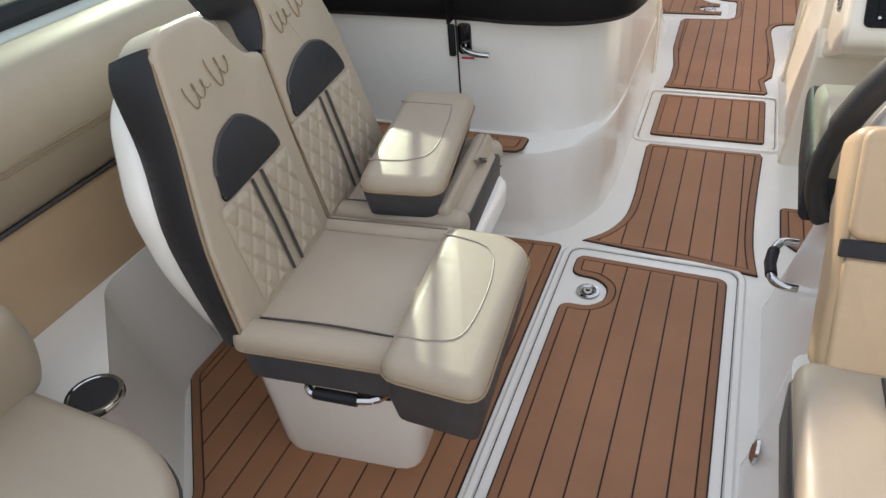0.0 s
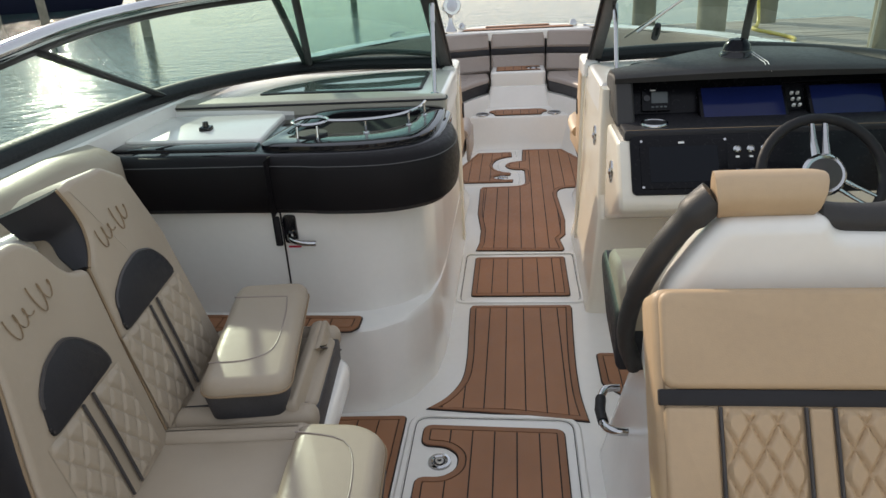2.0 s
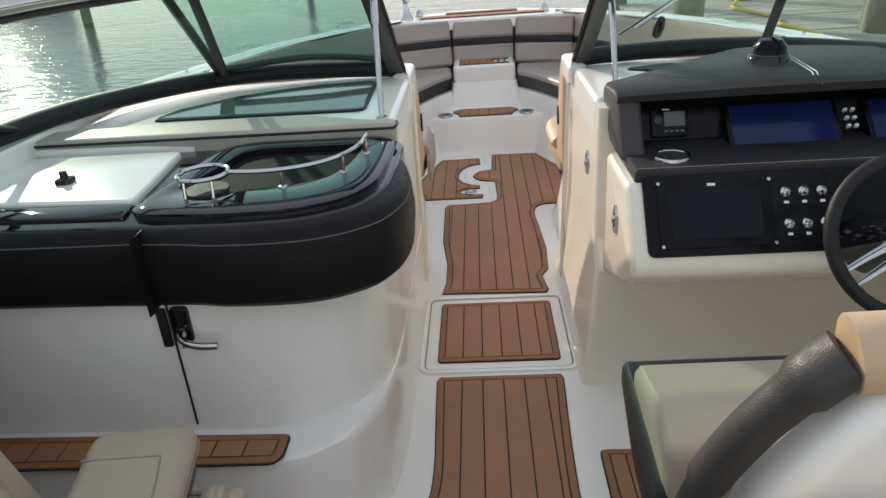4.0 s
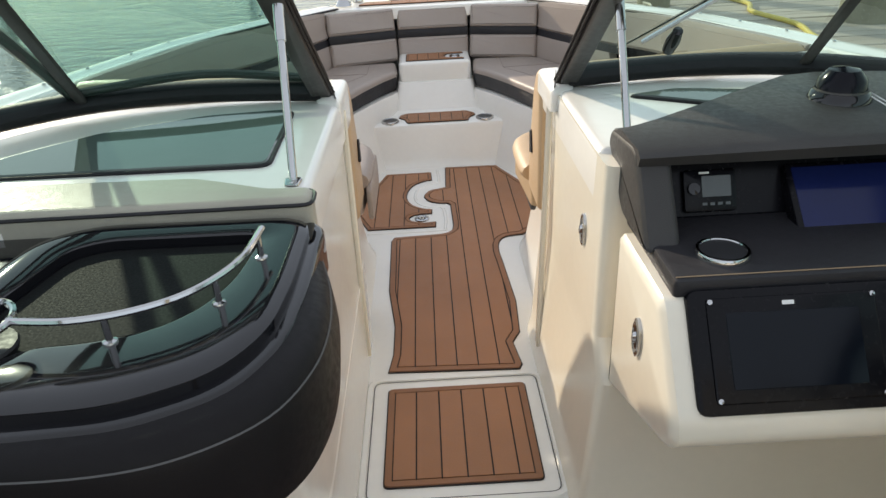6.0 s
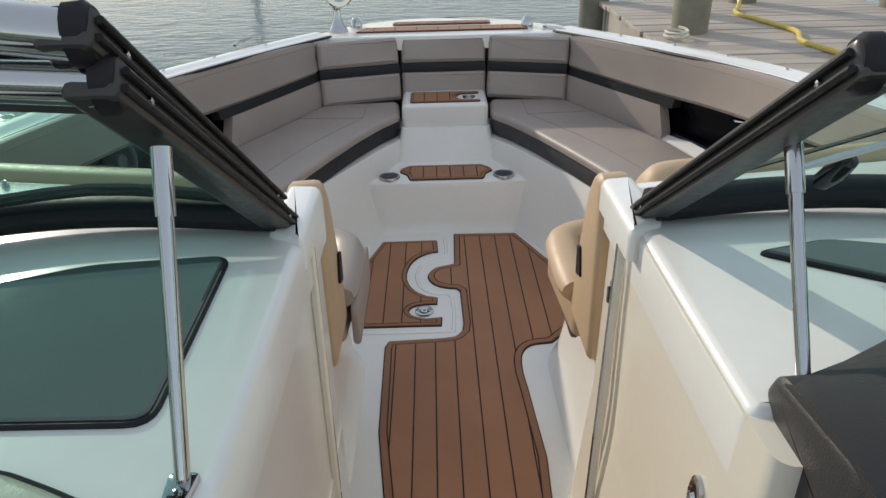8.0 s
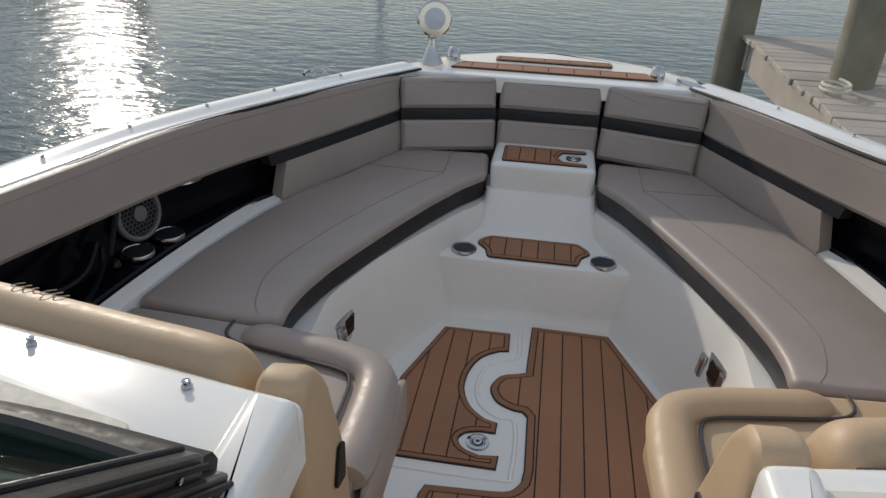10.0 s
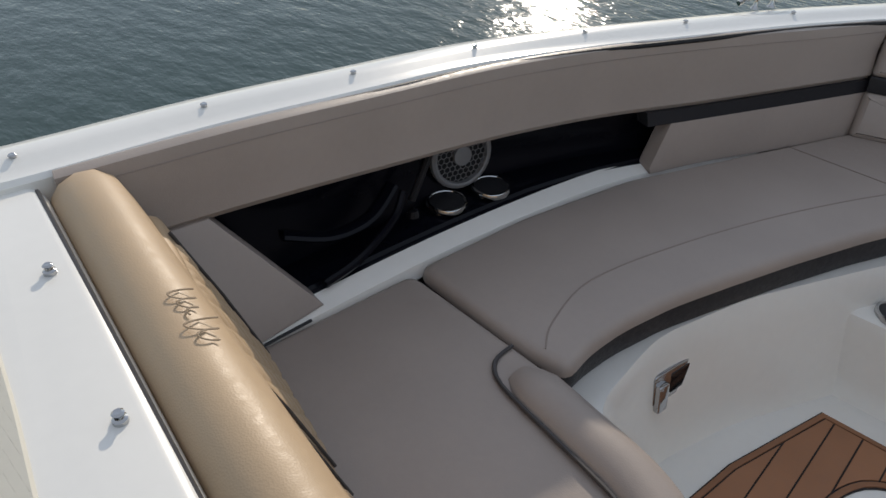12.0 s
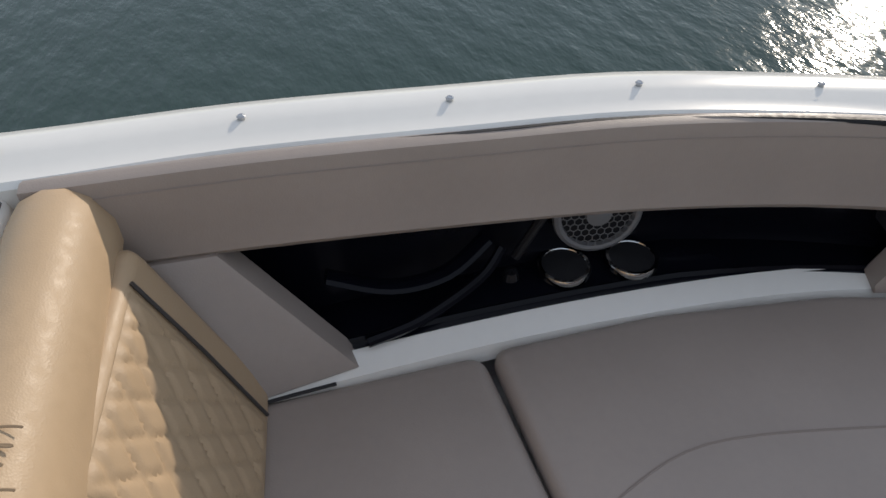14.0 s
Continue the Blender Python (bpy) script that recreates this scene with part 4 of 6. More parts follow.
    squiggle(plane_pose((-0.84, 4.106, 0.886) if s < 0 else (0.70, 4.083, 0.886), (1, 0.167 * s, 0), (-0.167 * s, 1, -0.42)), 0.105, bk)
    # narrow end bolster by the walkway
    eb = thing("end_bolster", "tan vinyl end bolster with a dark steel hinge plate", "bolster", "end bolsters")
    eo = fillet([(3.925, 0.42), (3.93, 0.84), (3.955, 0.885), (4.01, 0.88), (4.06, 0.82), (4.14, 0.60), (4.16, 0.42)], 0.025)
    part("pad", pillow(eo, 0.0, 0.075, 0.02, 3, plane_pose((s * 0.37 if s < 0 else s * 0.295, 0, 0), (0, 1, 0), (0, 0, 1)), bottom=True), TAN, eb)
    part("hinge_plate", pillow(fillet([(4.05, 0.585), (4.075, 0.66), (4.105, 0.65), (4.10, 0.57)], 0.01), 0.0, 0.006, 0.002, 1, plane_pose((s * 0.294 if s < 0 else s * 0.290, 0, 0), (0, 1, 0), (0, 0, 1)), bottom=True), RUBBER, eb)
    # side pad under the gunwale
    sp = thing("coaming_pad", "taupe vinyl pad under the bow gunwale with a charcoal stripe", "pad", "bow coaming pads")
    top = spline(mx(s, [(1.212, 4.115, 0.878), (1.188, 4.39, 0.862), (1.15, 4.69, 0.84), (1.095, 4.99, 0.825), (1.005, 5.271, 0.812), (0.89, 5.535, 0.80), (0.745, 5.85, 0.78), (0.64, 6.06, 0.772)]), 4)
    bot = spline(mx(s, [(1.185, 4.12, 0.735), (1.16, 4.36, 0.715), (1.12, 4.67, 0.685), (1.065, 4.97, 0.662), (0.985, 5.25, 0.642), (0.87, 5.52, 0.625), (0.725, 5.82, 0.62), (0.612, 6.04, 0.62)]), 4)
    outd = Vector((s, 0.35, 0)).normalized()
    rings = []
    for t, b in zip(top, bot):
        o = outd * 0.05
        rings.append([t + o * 0.2 - Vector((0, 0, 0.012)), t + o * 0.1 + Vector((0, 0, 0.004)), t - o * 0.12 + Vector((0, 0, 0.007)), t - o * 0.4 + Vector((0, 0, 0.002)), t.lerp(b, 0.15) - o * 0.4, t.lerp(b, 0.5) - outd * 0.006, b + Vector((0, 0, 0.014)), b + o * 0.2, b + o])
    part("upper_pad", loft(bmesh.new(), rings), TAUPE, sp)
    part("stitching", tube([t.lerp(b, 0.13) - outd * 0.0207 for t, b in zip(top, bot)], 0.0011, 4), SEAM, sp)
    lo_pts = [i for i, p in enumerate(bot) if p.y > 5.38]
    base_l = spline(mx(s, [(1.09, 4.2, 0.46), (1.085, 4.36, 0.46), (1.055, 4.69, 0.46), (1.01, 4.99, 0.46), (0.945, 5.28, 0.46), (0.85, 5.53, 0.46), (0.71, 5.80, 0.46), (0.60, 6.03, 0.46)]), 4)
    rings, srings = [], []
    for k, i in enumerate(lo_pts):
        b, c = bot[i], base_l[i]
        m1 = b.lerp(c, 0.22)
        srings.append([b + outd * 0.04, b - outd * 0.002, m1 - outd * 0.002, m1 + outd * 0.04])
        tt = m1 if k else c.lerp(m1, 0.12)
        rings.append([tt + outd * 0.04, tt - outd * 0.003, tt.lerp(c, 0.5) - outd * 0.008, c - outd * 0.004, c + outd * 0.05])
    part("stripe", loft(bmesh.new(), srings), GREY, sp, "charcoal vinyl stripe")
    part("lower_pad", loft(bmesh.new(), rings), TAUPE, sp)
    # aft wedge pad
    P0, P1, P2, P3 = (Vector((s * x, y, z)) for x, y, z in ((1.185, 4.13, 0.735), (1.165, 4.31, 0.725), (1.095, 4.475, 0.468), (1.10, 4.16, 0.45)))
    nrm = Vector((s, 0.1, 0.1)).normalized()
    bm = bmesh.new()
    loft(bm, [[p + nrm * 0.05 for p in (P0, P1, P2, P3)], [p for p in (P0, P1, P2, P3)], [p.lerp((P0 + P1 + P2 + P3) / 4, 0.06) - nrm * 0.006 for p in (P0, P1, P2, P3)]])
    part("wedge_pad", bm, TAUPE, sp)
    # dark recess between the pads
    rc = thing("storage_recess", "dark glossy moulded side pocket behind the bow seat", "storage pocket", "bow side pockets")
    st = [i for i, p in enumerate(bot) if p.y < 5.75]
    rings = []
    for i in st:
        b, c = bot[i], base_l[i]
        k = 1.0 - 0.5 * min(1.0, max(0.0, (c.y - 5.06) / 0.45))
        rings.append([b + outd * 0.03 * k + Vector((0, 0, 0.02)), b + outd * 0.10 * k + Vector((0, 0, 0.05)), b.lerp(c, 0.5) + outd * 0.165 * k, c + outd * 0.172 * k + Vector((0, 0, 0.045)), c + outd * 0.165 * k + Vector((0, 0, 0.022)), c + outd * 0.06 * k + Vector((0, 0, 0.016)), c + outd * 0.05 * k + Vector((0, 0, 0.008))])
    part("back", loft(bmesh.new(), [r[:5] for r in rings], closed=False, caps=False), COAMING, rc)
    part("shelf", loft(bmesh.new(), [r[4:] for r in rings], closed=False, caps=False), COAMING, rc)
    rings = [[r[4].lerp(r[5], 0.84) + Vector((0, 0, 0.003)), r[4].lerp(r[5], 0.9) + Vector((0, 0, 0.008)), r[4].lerp(r[5], 0.96) - Vector((0, 0, 0.002))] for r in rings]
    part("ridge", loft(bmesh.new(), rings), COAMING, rc)
    wl = []
    for i in st:
        c = base_l[i]
        wl.append([c + outd * 0.056 + Vector((0, 0, 0.012)), c + outd * 0.05 + Vector((0, 0, 0.018)), c + outd * 0.005 + Vector((0, 0, 0.002)), c - outd * 0.004 - Vector((0, 0, 0.03)), c + outd * 0.05 - Vector((0, 0, 0.03))])
    solo("seat_lip", loft(bmesh.new(), wl), GEL, "white moulded lip between cushion and side pocket", "lip", kind="structure")
    solo("seat_hinge", tube([c + Vector((0, 0, 0.004)) for c in base_l if 4.19 < c.y < 4.44], 0.0035, 6), STEEL, "thin dark hinge between the aft bow cushion and the lip", "hinge", kind="structure")
    for y, x in ((4.893, 1.152), (5.02, 1.122)):
        cup_holder(pose(s * x, y, 0.4885), 0.046, "steel cup holder in the dark side pocket")
    sk = thing("speaker", "round marine speaker with honeycomb grille", "speaker", "bow speakers")
    sm = plane_pose((s * 1.178, 4.965, 0.583), (0.26, 0.96, 0) if s < 0 else (0.26, -0.96, 0), (s * 0.12, 0.03, 0.97))
    part("grille_ring", lathe([(0.068, 0.0), (0.070, 0.012), (0.076, 0.014), (0.083, 0.010), (0.085, 0.0)], sm, 28), GRILLE, sk)
    part("cone", lathe([(0.07, 0.002), (0.03, -0.004), (0.0, -0.002)], sm, 24), RUBBER, sk)
    part("hub", lathe([(0.024, 0.004), (0.024, 0.014), (0.014, 0.018), (0.0, 0.018)], sm, 18), GRILLE, sk)
    bm = bmesh.new()
    hr = 0.0085
    for i in range(-5, 6):
        for j in range(-5, 6):
            cx, cy = hr * 1.732 * (i + 0.5 * (j % 2)), hr * 1.5 * j
            if 0.026 < math.hypot(cx, cy) < 0.07:
                tube([sm @ Vector((cx + hr * math.sin(a), cy + hr * math.cos(a), 0.011)) for a in [math.pi / 3 * q for q in range(6)]], 0.0011, 4, closed=True, bm=bm)
    part("honeycomb", bm, GRILLE, sk)
    gh = thing("pocket_grab_rail", "short polished steel handle in the side pocket", "handle", "bow grab handles")
    part("bar", tube(spline(mx(s, [(1.165, 5.14, 0.605), (1.135, 5.16, 0.60), (1.115, 5.20, 0.595), (1.11, 5.25, 0.592)]), 5), 0.007, 8), CHROME, gh)
    part("stem", tube(mx(s, [(1.165, 5.14, 0.603), (1.20, 5.13, 0.61)]), 0.01, 8), CHROME, gh)
    pc = thing("mesh_holder", "black moulded bottle rest in the side pocket", "bottle rest", "pocket bottle rests")
    part("tray", tube(spline(mx(s, [(1.19, 4.46, 0.60), (1.165, 4.56, 0.56), (1.16, 4.66, 0.56), (1.175, 4.74, 0.60)]), 5), 0.018, 8, flat=0.5), COAMING, pc)
    part("front_lip", tube(spline(mx(s, [(1.12, 4.50, 0.492), (1.125, 4.60, 0.50), (1.15, 4.72, 0.53), (1.17, 4.77, 0.57)]), 5), 0.010, 8), COAMING, pc)
    ml = thing("hand_shower", "small dark hand shower with hose in the side pocket", "hand shower", "pocket hand showers")
    part("wand", tube(mx(s, [(1.175, 4.80, 0.53), (1.175, 4.86, 0.63), (1.17, 4.885, 0.66)]), 0.009, 8), RUBBER, ml)
    part("tip", tube(mx(s, [(1.17, 4.885, 0.66), (1.168, 4.89, 0.672)]), 0.010, 8), CHROME, ml)
    part("valve", lathe([(0.0, 0.02), (0.012, 0.016), (0.016, 0.0)], pose(s * 1.15, 4.78, 0.51), 12), BLACK, ml)
    # latch plate on the base side
    lp = thing("table_bracket", "polished steel bracket plate on the seat base side", "bracket", "seat base brackets")
    pm = plane_pose((s * 0.572, 5.04, 0.215), (0.18, -s * 0.98, 0.0), (s * 0.13, 0, 0.97))
    part("plate", pillow(rect(-0.075, 0.075, -0.045, 0.045, 0.014), -0.002, 0.012, 0.004, 2, pm), CHROME, lp)
    part("dark_inset", pillow(rect(-0.02, 0.045, -0.03, 0.03, 0.006), 0.008, 0.0135, 0.002, 1, pm), BLACK, lp)
    part("hook", pillow(rect(-0.07, -0.035, -0.06, 0.02, 0.01), 0.01, 0.024, 0.004, 2, pm), CHROME, lp)


bow_seat(-1)
bow_seat(1)
cl = thing("courtesy_light", "round chrome courtesy light in the white seat base", "light")
cm = axis((0.545, 5.33, 0.17), (-0.85, -0.35, 0.15))
part("ring", lathe([(0.018, 0.006), (0.026, 0.011), (0.037, 0.008), (0.039, 0.0)], cm), CHROME, cl)
part("lens", lathe([(0.0, 0.006), (0.018, 0.005), (0.02, 0.0)], cm), LCD, cl)

# front backrests
BKX = ((-0.60, 6.055, -0.2115, 6.165), (-0.210, 6.168, 0.212, 6.168), (0.2135, 6.165, 0.598, 6.055))
for x0, y0, x1, y1 in BKX:
    b = thing("bow_front_cushion", "taupe vinyl bow backrest cushion with a charcoal stripe", "backrest", "front backrests")
    u = Vector((x1 - x0, y1 - y0, 0))
    w = u.length
    m = plane_pose((x0, y0 - 0.06, 0.462), u, (0.0, 0.055, 0.30))
    part("lower_pad", pillow(rect(0.001, w - 0.001, 0.0, 0.135, 0.014), -0.09, 0.012, 0.02, 4, m), TAUPE, b)
    part("stripe", pillow(rect(0.001, w - 0.001, 0.133, 0.178, 0.006), -0.09, 0.007, 0.004, 2, m), GREY, b, "charcoal vinyl stripe")
    part("upper_pad", pillow(rect(0.001, w - 0.001, 0.176, 0.305, 0.014), -0.09, 0.011, 0.02, 4, m), TAUPE, b)
    part("stitching", tube([m @ Vector((0.012, 0.287, 0.0085)), m @ Vector((w / 2, 0.289, 0.0095)), m @ Vector((w - 0.012, 0.287, 0.0085))], 0.0014, 4), PIPING, b)

# snaps along the gunwale and deck
for side in (-1, 1):
    for p in ((1.272, 4.086, 0.886), (1.265, 4.393, 0.866), (1.219, 4.69, 0.851), (1.168, 4.99, 0.836), (1.072, 5.271, 0.823), (0.953, 5.535, 0.812), (0.81, 5.86, 0.793), (0.991, 4.019, 0.876), (0.716, 3.973, 0.878), (0.45, 3.925, 0.880)):
        c = thing("snap_stud", "small steel canvas snap stud on white fibreglass", "snap stud", "canvas snap studs")
        part("stud", lathe([(0.0085, -0.006), (0.008, 0.004), (0.005, 0.006), (0.0055, 0.010), (0.0065, 0.012), (0.004, 0.014), (0.0, 0.0135)], pose(side * p[0], p[1], p[2] - 0.001), 10), CHROME, c)

# foredeck fittings
for o, x0 in ((fillet([(-0.44, 6.25), (0.44, 6.25), (0.40, 6.36), (-0.40, 6.36)], 0.012), -0.46), (rect(-0.26, 0.26, 6.43, 6.51, 0.02), -0.26)):
    teak_mat(o, "brown foam teak mat on the foredeck", x0, z=0.767, pitch=0.11, border=0.012)
sl = thing("spotlight", "polished steel bow spotlight on a stalk", "spotlight")
part("base", lathe([(0.05, 0.0), (0.048, 0.008), (0.034, 0.03), (0.02, 0.075), (0.017, 0.11)], pose(-0.53, 6.30, 0.77), 20), CHROME, sl)
part("stalk", lathe([(0.017, 0.10), (0.02, 0.13), (0.026, 0.145), (0.02, 0.16)], pose(-0.53, 6.30, 0.77), 16), CHROME, sl)
hm = axis((-0.52, 6.245, 0.968), (0.35, -0.9, 0.1)) @ Matrix.Diagonal((1.15, 1.15, 1.2, 1))
part("lamp_housing", lathe([(0.0, -0.07), (0.03, -0.065), (0.055, -0.03), (0.062, 0.02), (0.064, 0.035), (0.058, 0.04)], hm, 24), CHROME, sl)
part("lens", lathe([(0.057, 0.036), (0.03, 0.042), (0.0, 0.044)], hm, 24), LENS, sl, "pale glass lens")
for x, y in ((-0.45, 6.42), (0.44, 6.33)):
    d = thing("dome_fitting", "small polished dome fitting on the foredeck", "deck fitting", "dome fittings")
    part("dome", lathe([(0.032, 0.0), (0.032, 0.012), (0.026, 0.036), (0.014, 0.05), (0.0, 0.054)], pose(x, y, 0.767), 18), CHROME, d)
cl = thing("mooring_cleat", "flush steel mooring cleat on the bow gunwale", "cleat")
part("plate", pillow(rect(-0.035, 0.035, -0.09, 0.09, 0.03), 0, 0.012, 0.005, 2, pose(0.58, 6.24, 0.767, 0, 0, 30)), CHROME, cl)
cl2 = thing("mooring_cleat", "steel mooring cleat on the port gunwale", "cleat")
part("bar", tube(spline([(-0.93, 5.78, 0.815), (-0.915, 5.82, 0.825), (-0.87, 5.90, 0.825), (-0.855, 5.94, 0.815)], 4), 0.007, 8), CHROME, cl2)
for p in ((-0.905, 5.835), (-0.88, 5.885)):
    part("leg", lathe([(0.012, 0.0), (0.006, 0.01), (0.006, 0.03)], pose(p[0], p[1], 0.795), 10), CHROME, cl2)

# ---------------------------------------------------------------- helm
pod = thing("helm_pod", "cream fibreglass helm pod with black switch panel", "helm console")
po = fillet([(3.06, 0.39), (2.70, 0.535), (2.655, 0.575), (2.665, 0.615), (2.79, 0.778), (3.06, 0.778)], 0.02)
part("body", pillow(po, 0.318, 1.36, 0.022, 3, plane_pose((0, 0, 0), (0, 1, 0), (0, 0, 1)), bottom=True), CREAM, pod)
fm = plane_pose((0.36, 2.676, 0.622), (1, 0, 0), (0, 0.125, 0.168))
swp = part("switch_panel", pillow(rect(0.0, 0.93, 0.0, 0.205, 0.02), -0.01, 0.009, 0.004, 2, fm), PANEL, pod, "black switch panel")
lsc = part("lower_screen", pillow(rect(0.03, 0.31, 0.018, 0.19, 0.008), 0.0, 0.013, 0.003, 2, fm), PANEL, pod)
part("screen_glass", pillow(rect(0.06, 0.28, 0.04, 0.165, 0.004), 0.01, 0.0138, 0.001, 1, fm), DIM, lsc, "dark unlit screen")
for p in ((0.036, 0.024), (0.304, 0.024), (0.036, 0.184), (0.304, 0.184)):
    part("screw", lathe([(0.005, 0.0), (0.0045, 0.003), (0.0, 0.0035)], fm @ pose(p[0], p[1], 0.0125), 10), CHROME, lsc)
for j, y in enumerate((0.15, 0.07)):
    for i in range(3):
        x = 0.342 + i * 0.043
        part("button", lathe([(0.013, 0.0), (0.013, 0.004), (0.009, 0.008), (0.008, 0.005), (0.0, 0.006)], fm @ pose(x, y, 0.009), 16), CHROME, swp, "round chrome push button")
        part("button_symbol", pillow(rect(x - 0.006, x + 0.006, y - 0.029, y - 0.022, 0.002), 0.008, 0.0098, 0.0003, 1, fm), PAPER, swp)
part("panel_mark", pillow(rect(0.155, 0.175, 0.174, 0.181, 0.001), 0.012, 0.0136, 0.0003, 1, fm), PAPER, lsc)
part("shelf", pillow(fillet([(0.345, 2.80), (1.34, 2.80), (1.34, 3.10), (0.345, 3.10)], 0.01), 0.775, 0.806, 0.01, 2), GREY, pod, "stitched charcoal vinyl shelf")
part("shelf_stitching", tube([(0.35, 2.812, 0.807), (0.85, 2.812, 0.807), (1.33, 2.812, 0.807)], 0.0014, 4), THREAD, pod)
bmw = plane_pose((0.385, 3.035, 0.806), (1, 0, 0), (0, 0.075, 0.145))
part("instrument_panel", pillow(rect(0.0, 0.97, 0.0, 0.16, 0.01), -0.03, 0.0, 0.004, 1, bmw), PANEL, pod)
hood = thing("dash_hood", "grained dark grey vinyl dash hood", "dash hood")
ho = fillet([(2.915, 0.79), (3.035, 0.948), (3.06, 0.957), (3.22, 0.94), (3.24, 0.90), (3.10, 0.79)], 0.018)
part("cheek", pillow(ho, 0.332, 0.40, 0.016, 3, plane_pose((0, 0, 0), (0, 1, 0), (0, 0, 1)), bottom=True), DASHV, hood)
rings = []
for i in range(13):
    x = 0.335 + 1.02 * i / 12
    b = 0.028 * math.sin(math.pi * min(1, (i / 12) * 1.1))
    rear = 3.21 + 0.25 * min(1.0, (x - 0.335) / 0.45) ** 1.2
    rings.append([(x, 3.02 - b, 0.925 + b * 0.3), (x, 3.012 - b, 0.943 + b * 0.5), (x, 3.03 - b, 0.955 + b * 0.6), (x, rear - 0.06, 0.955 + b), (x, rear - 0.01, 0.937 + b * 0.5), (x, rear, 0.89), (x, 3.15, 0.90), (x, 3.10, 0.925)])
part("top", loft(bmesh.new(), rings), DASHV, hood)
for dx in (0.0, 0.012):
    part("stitching", tube([(0.845 + dx, 2.985, 0.955), (0.845 + dx, 3.03, 0.978), (0.845 + dx, 3.20, 0.988)], 0.0016, 4), PAPER, hood)
ra = thing("marine_radio", "black marine radio head unit with grey display", "radio")
rm = bmw @ pose(0.052, 0.010, 0)
rcase = part("case", pillow(rect(0.0, 0.102, 0.0, 0.082, 0.008), -0.005, 0.014, 0.004, 2, rm), PANEL, ra)
part("display", pillow(rect(0.034, 0.092, 0.028, 0.07, 0.003), 0.01, 0.0148, 0.001, 1, rm), LCD, rcase, "grey display")
part("knob", lathe([(0.012, 0.0), (0.0115, 0.01), (0.0, 0.011)], rm @ pose(0.017, 0.045, 0.013), 16), BLACK, rcase)
part("name_bar", pillow(rect(0.03, 0.05, 0.0735, 0.0775, 0.001), 0.0125, 0.0146, 0.0003, 1, rm), PAPER, rcase)
for i in range(4):
    part("button", pillow(rect(0.034 + i * 0.015, 0.044 + i * 0.015, 0.012, 0.018, 0.001), 0.0125, 0.0146, 0.0005, 1, rm), LCD, rcase)
dp = thing("chart_display", "wide chart display with dark blue screen", "display", "helm displays")
dm = plane_pose((0.632, 2.955, 0.79), (1, 0, 0), (0, 0.12, 0.115))
part("bezel", pillow(rect(0.0, 0.30, -0.012, 0.155, 0.008), -0.03, 0.0, 0.005, 2, dm), PANEL, dp)
part("screen", pillow(rect(0.012, 0.288, 0.006, 0.145, 0.004), -0.005, 0.0012, 0.0008, 1, dm), SCREEN, dp, "dark blue screen")
dp2 = thing("chart_display", "second dark display at the helm", "display", "helm displays")
dm2 = dm @ pose(0.37, 0, 0)
part("bezel", pillow(rect(0.0, 0.26, -0.012, 0.15, 0.008), -0.03, 0.0, 0.005, 2, dm2), PANEL, dp2)
part("screen", pillow(rect(0.012, 0.248, 0.006, 0.14, 0.004), -0.005, 0.0012, 0.0008, 1, dm2), SCREEN, dp2)
for i in range(2):
    for j in range(3):
        part("key", pillow(rect(0.316 + i * 0.02, 0.326 + i * 0.02, 0.06 + j * 0.025, 0.068 + j * 0.025, 0.002), -0.01, 0.001, 0.0005, 1, dm), PAPER, dp2)
cup_holder(pose(0.456, 2.885, 0.8065), 0.044, "steel cup holder in the helm shelf")
cpz = thing("compass", "black domed boat compass on the dash hood", "compass")
part("base", lathe([(0.062, 0.0), (0.064, 0.012), (0.055, 0.03), (0.05, 0.034)], pose(0.80, 3.21, 0.962), 24), BLACK, cpz)
part("dome", lathe([(0.05, 0.03), (0.046, 0.055), (0.03, 0.074), (0.0, 0.08)], pose(0.80, 3.21, 0.962), 24), COAMING, cpz)
part("card_ring", lathe([(0.04, 0.028), (0.051, 0.034), (0.052, 0.03)], pose(0.80, 3.21, 0.965), 24), FRAME, cpz)

wh = thing("steering_wheel", "black steering wheel with polished metal spokes", "steering wheel")
wm = axis((0.87, 2.50, 0.735), (0, -0.86, 0.5))
R = 0.172
part("rim", tube([wm @ Vector((R * math.cos(a), R * math.sin(a), 0.0)) for a in [2 * math.pi * i / 40 for i in range(40)]], 0.0155, 10, closed=True), RUBBER, wh)
for k in range(3):
    a = math.pi / 2 + k * 2 * math.pi / 3
    for o in (-0.16, 0.16):
        part("spoke", tube([wm @ Vector((0.045 * math.cos(a + o * 2), 0.045 * math.sin(a + o * 2), 0.008)), wm @ Vector((0.11 * math.cos(a + o), 0.11 * math.sin(a + o), 0.0)), wm @ Vector((0.165 * math.cos(a + o * 0.7), 0.165 * math.sin(a + o * 0.7), 0.0))], [0.014, 0.01, 0.008], 8, flat=0.6), CHROME, wh)
hub = part("hub", lathe([(0.062, -0.01), (0.063, 0.015), (0.055, 0.024), (0.042, 0.022)], wm, 28), CHROME, wh)
part("hub_cap", lathe([(0.048, 0.018), (0.046, 0.027), (0.03, 0.030), (0.0, 0.031)], wm, 28), FRAME, hub)
part("column", lathe([(0.05, -0.01), (0.06, -0.10), (0.07, -0.18)], wm, 20), BLACK, wh)

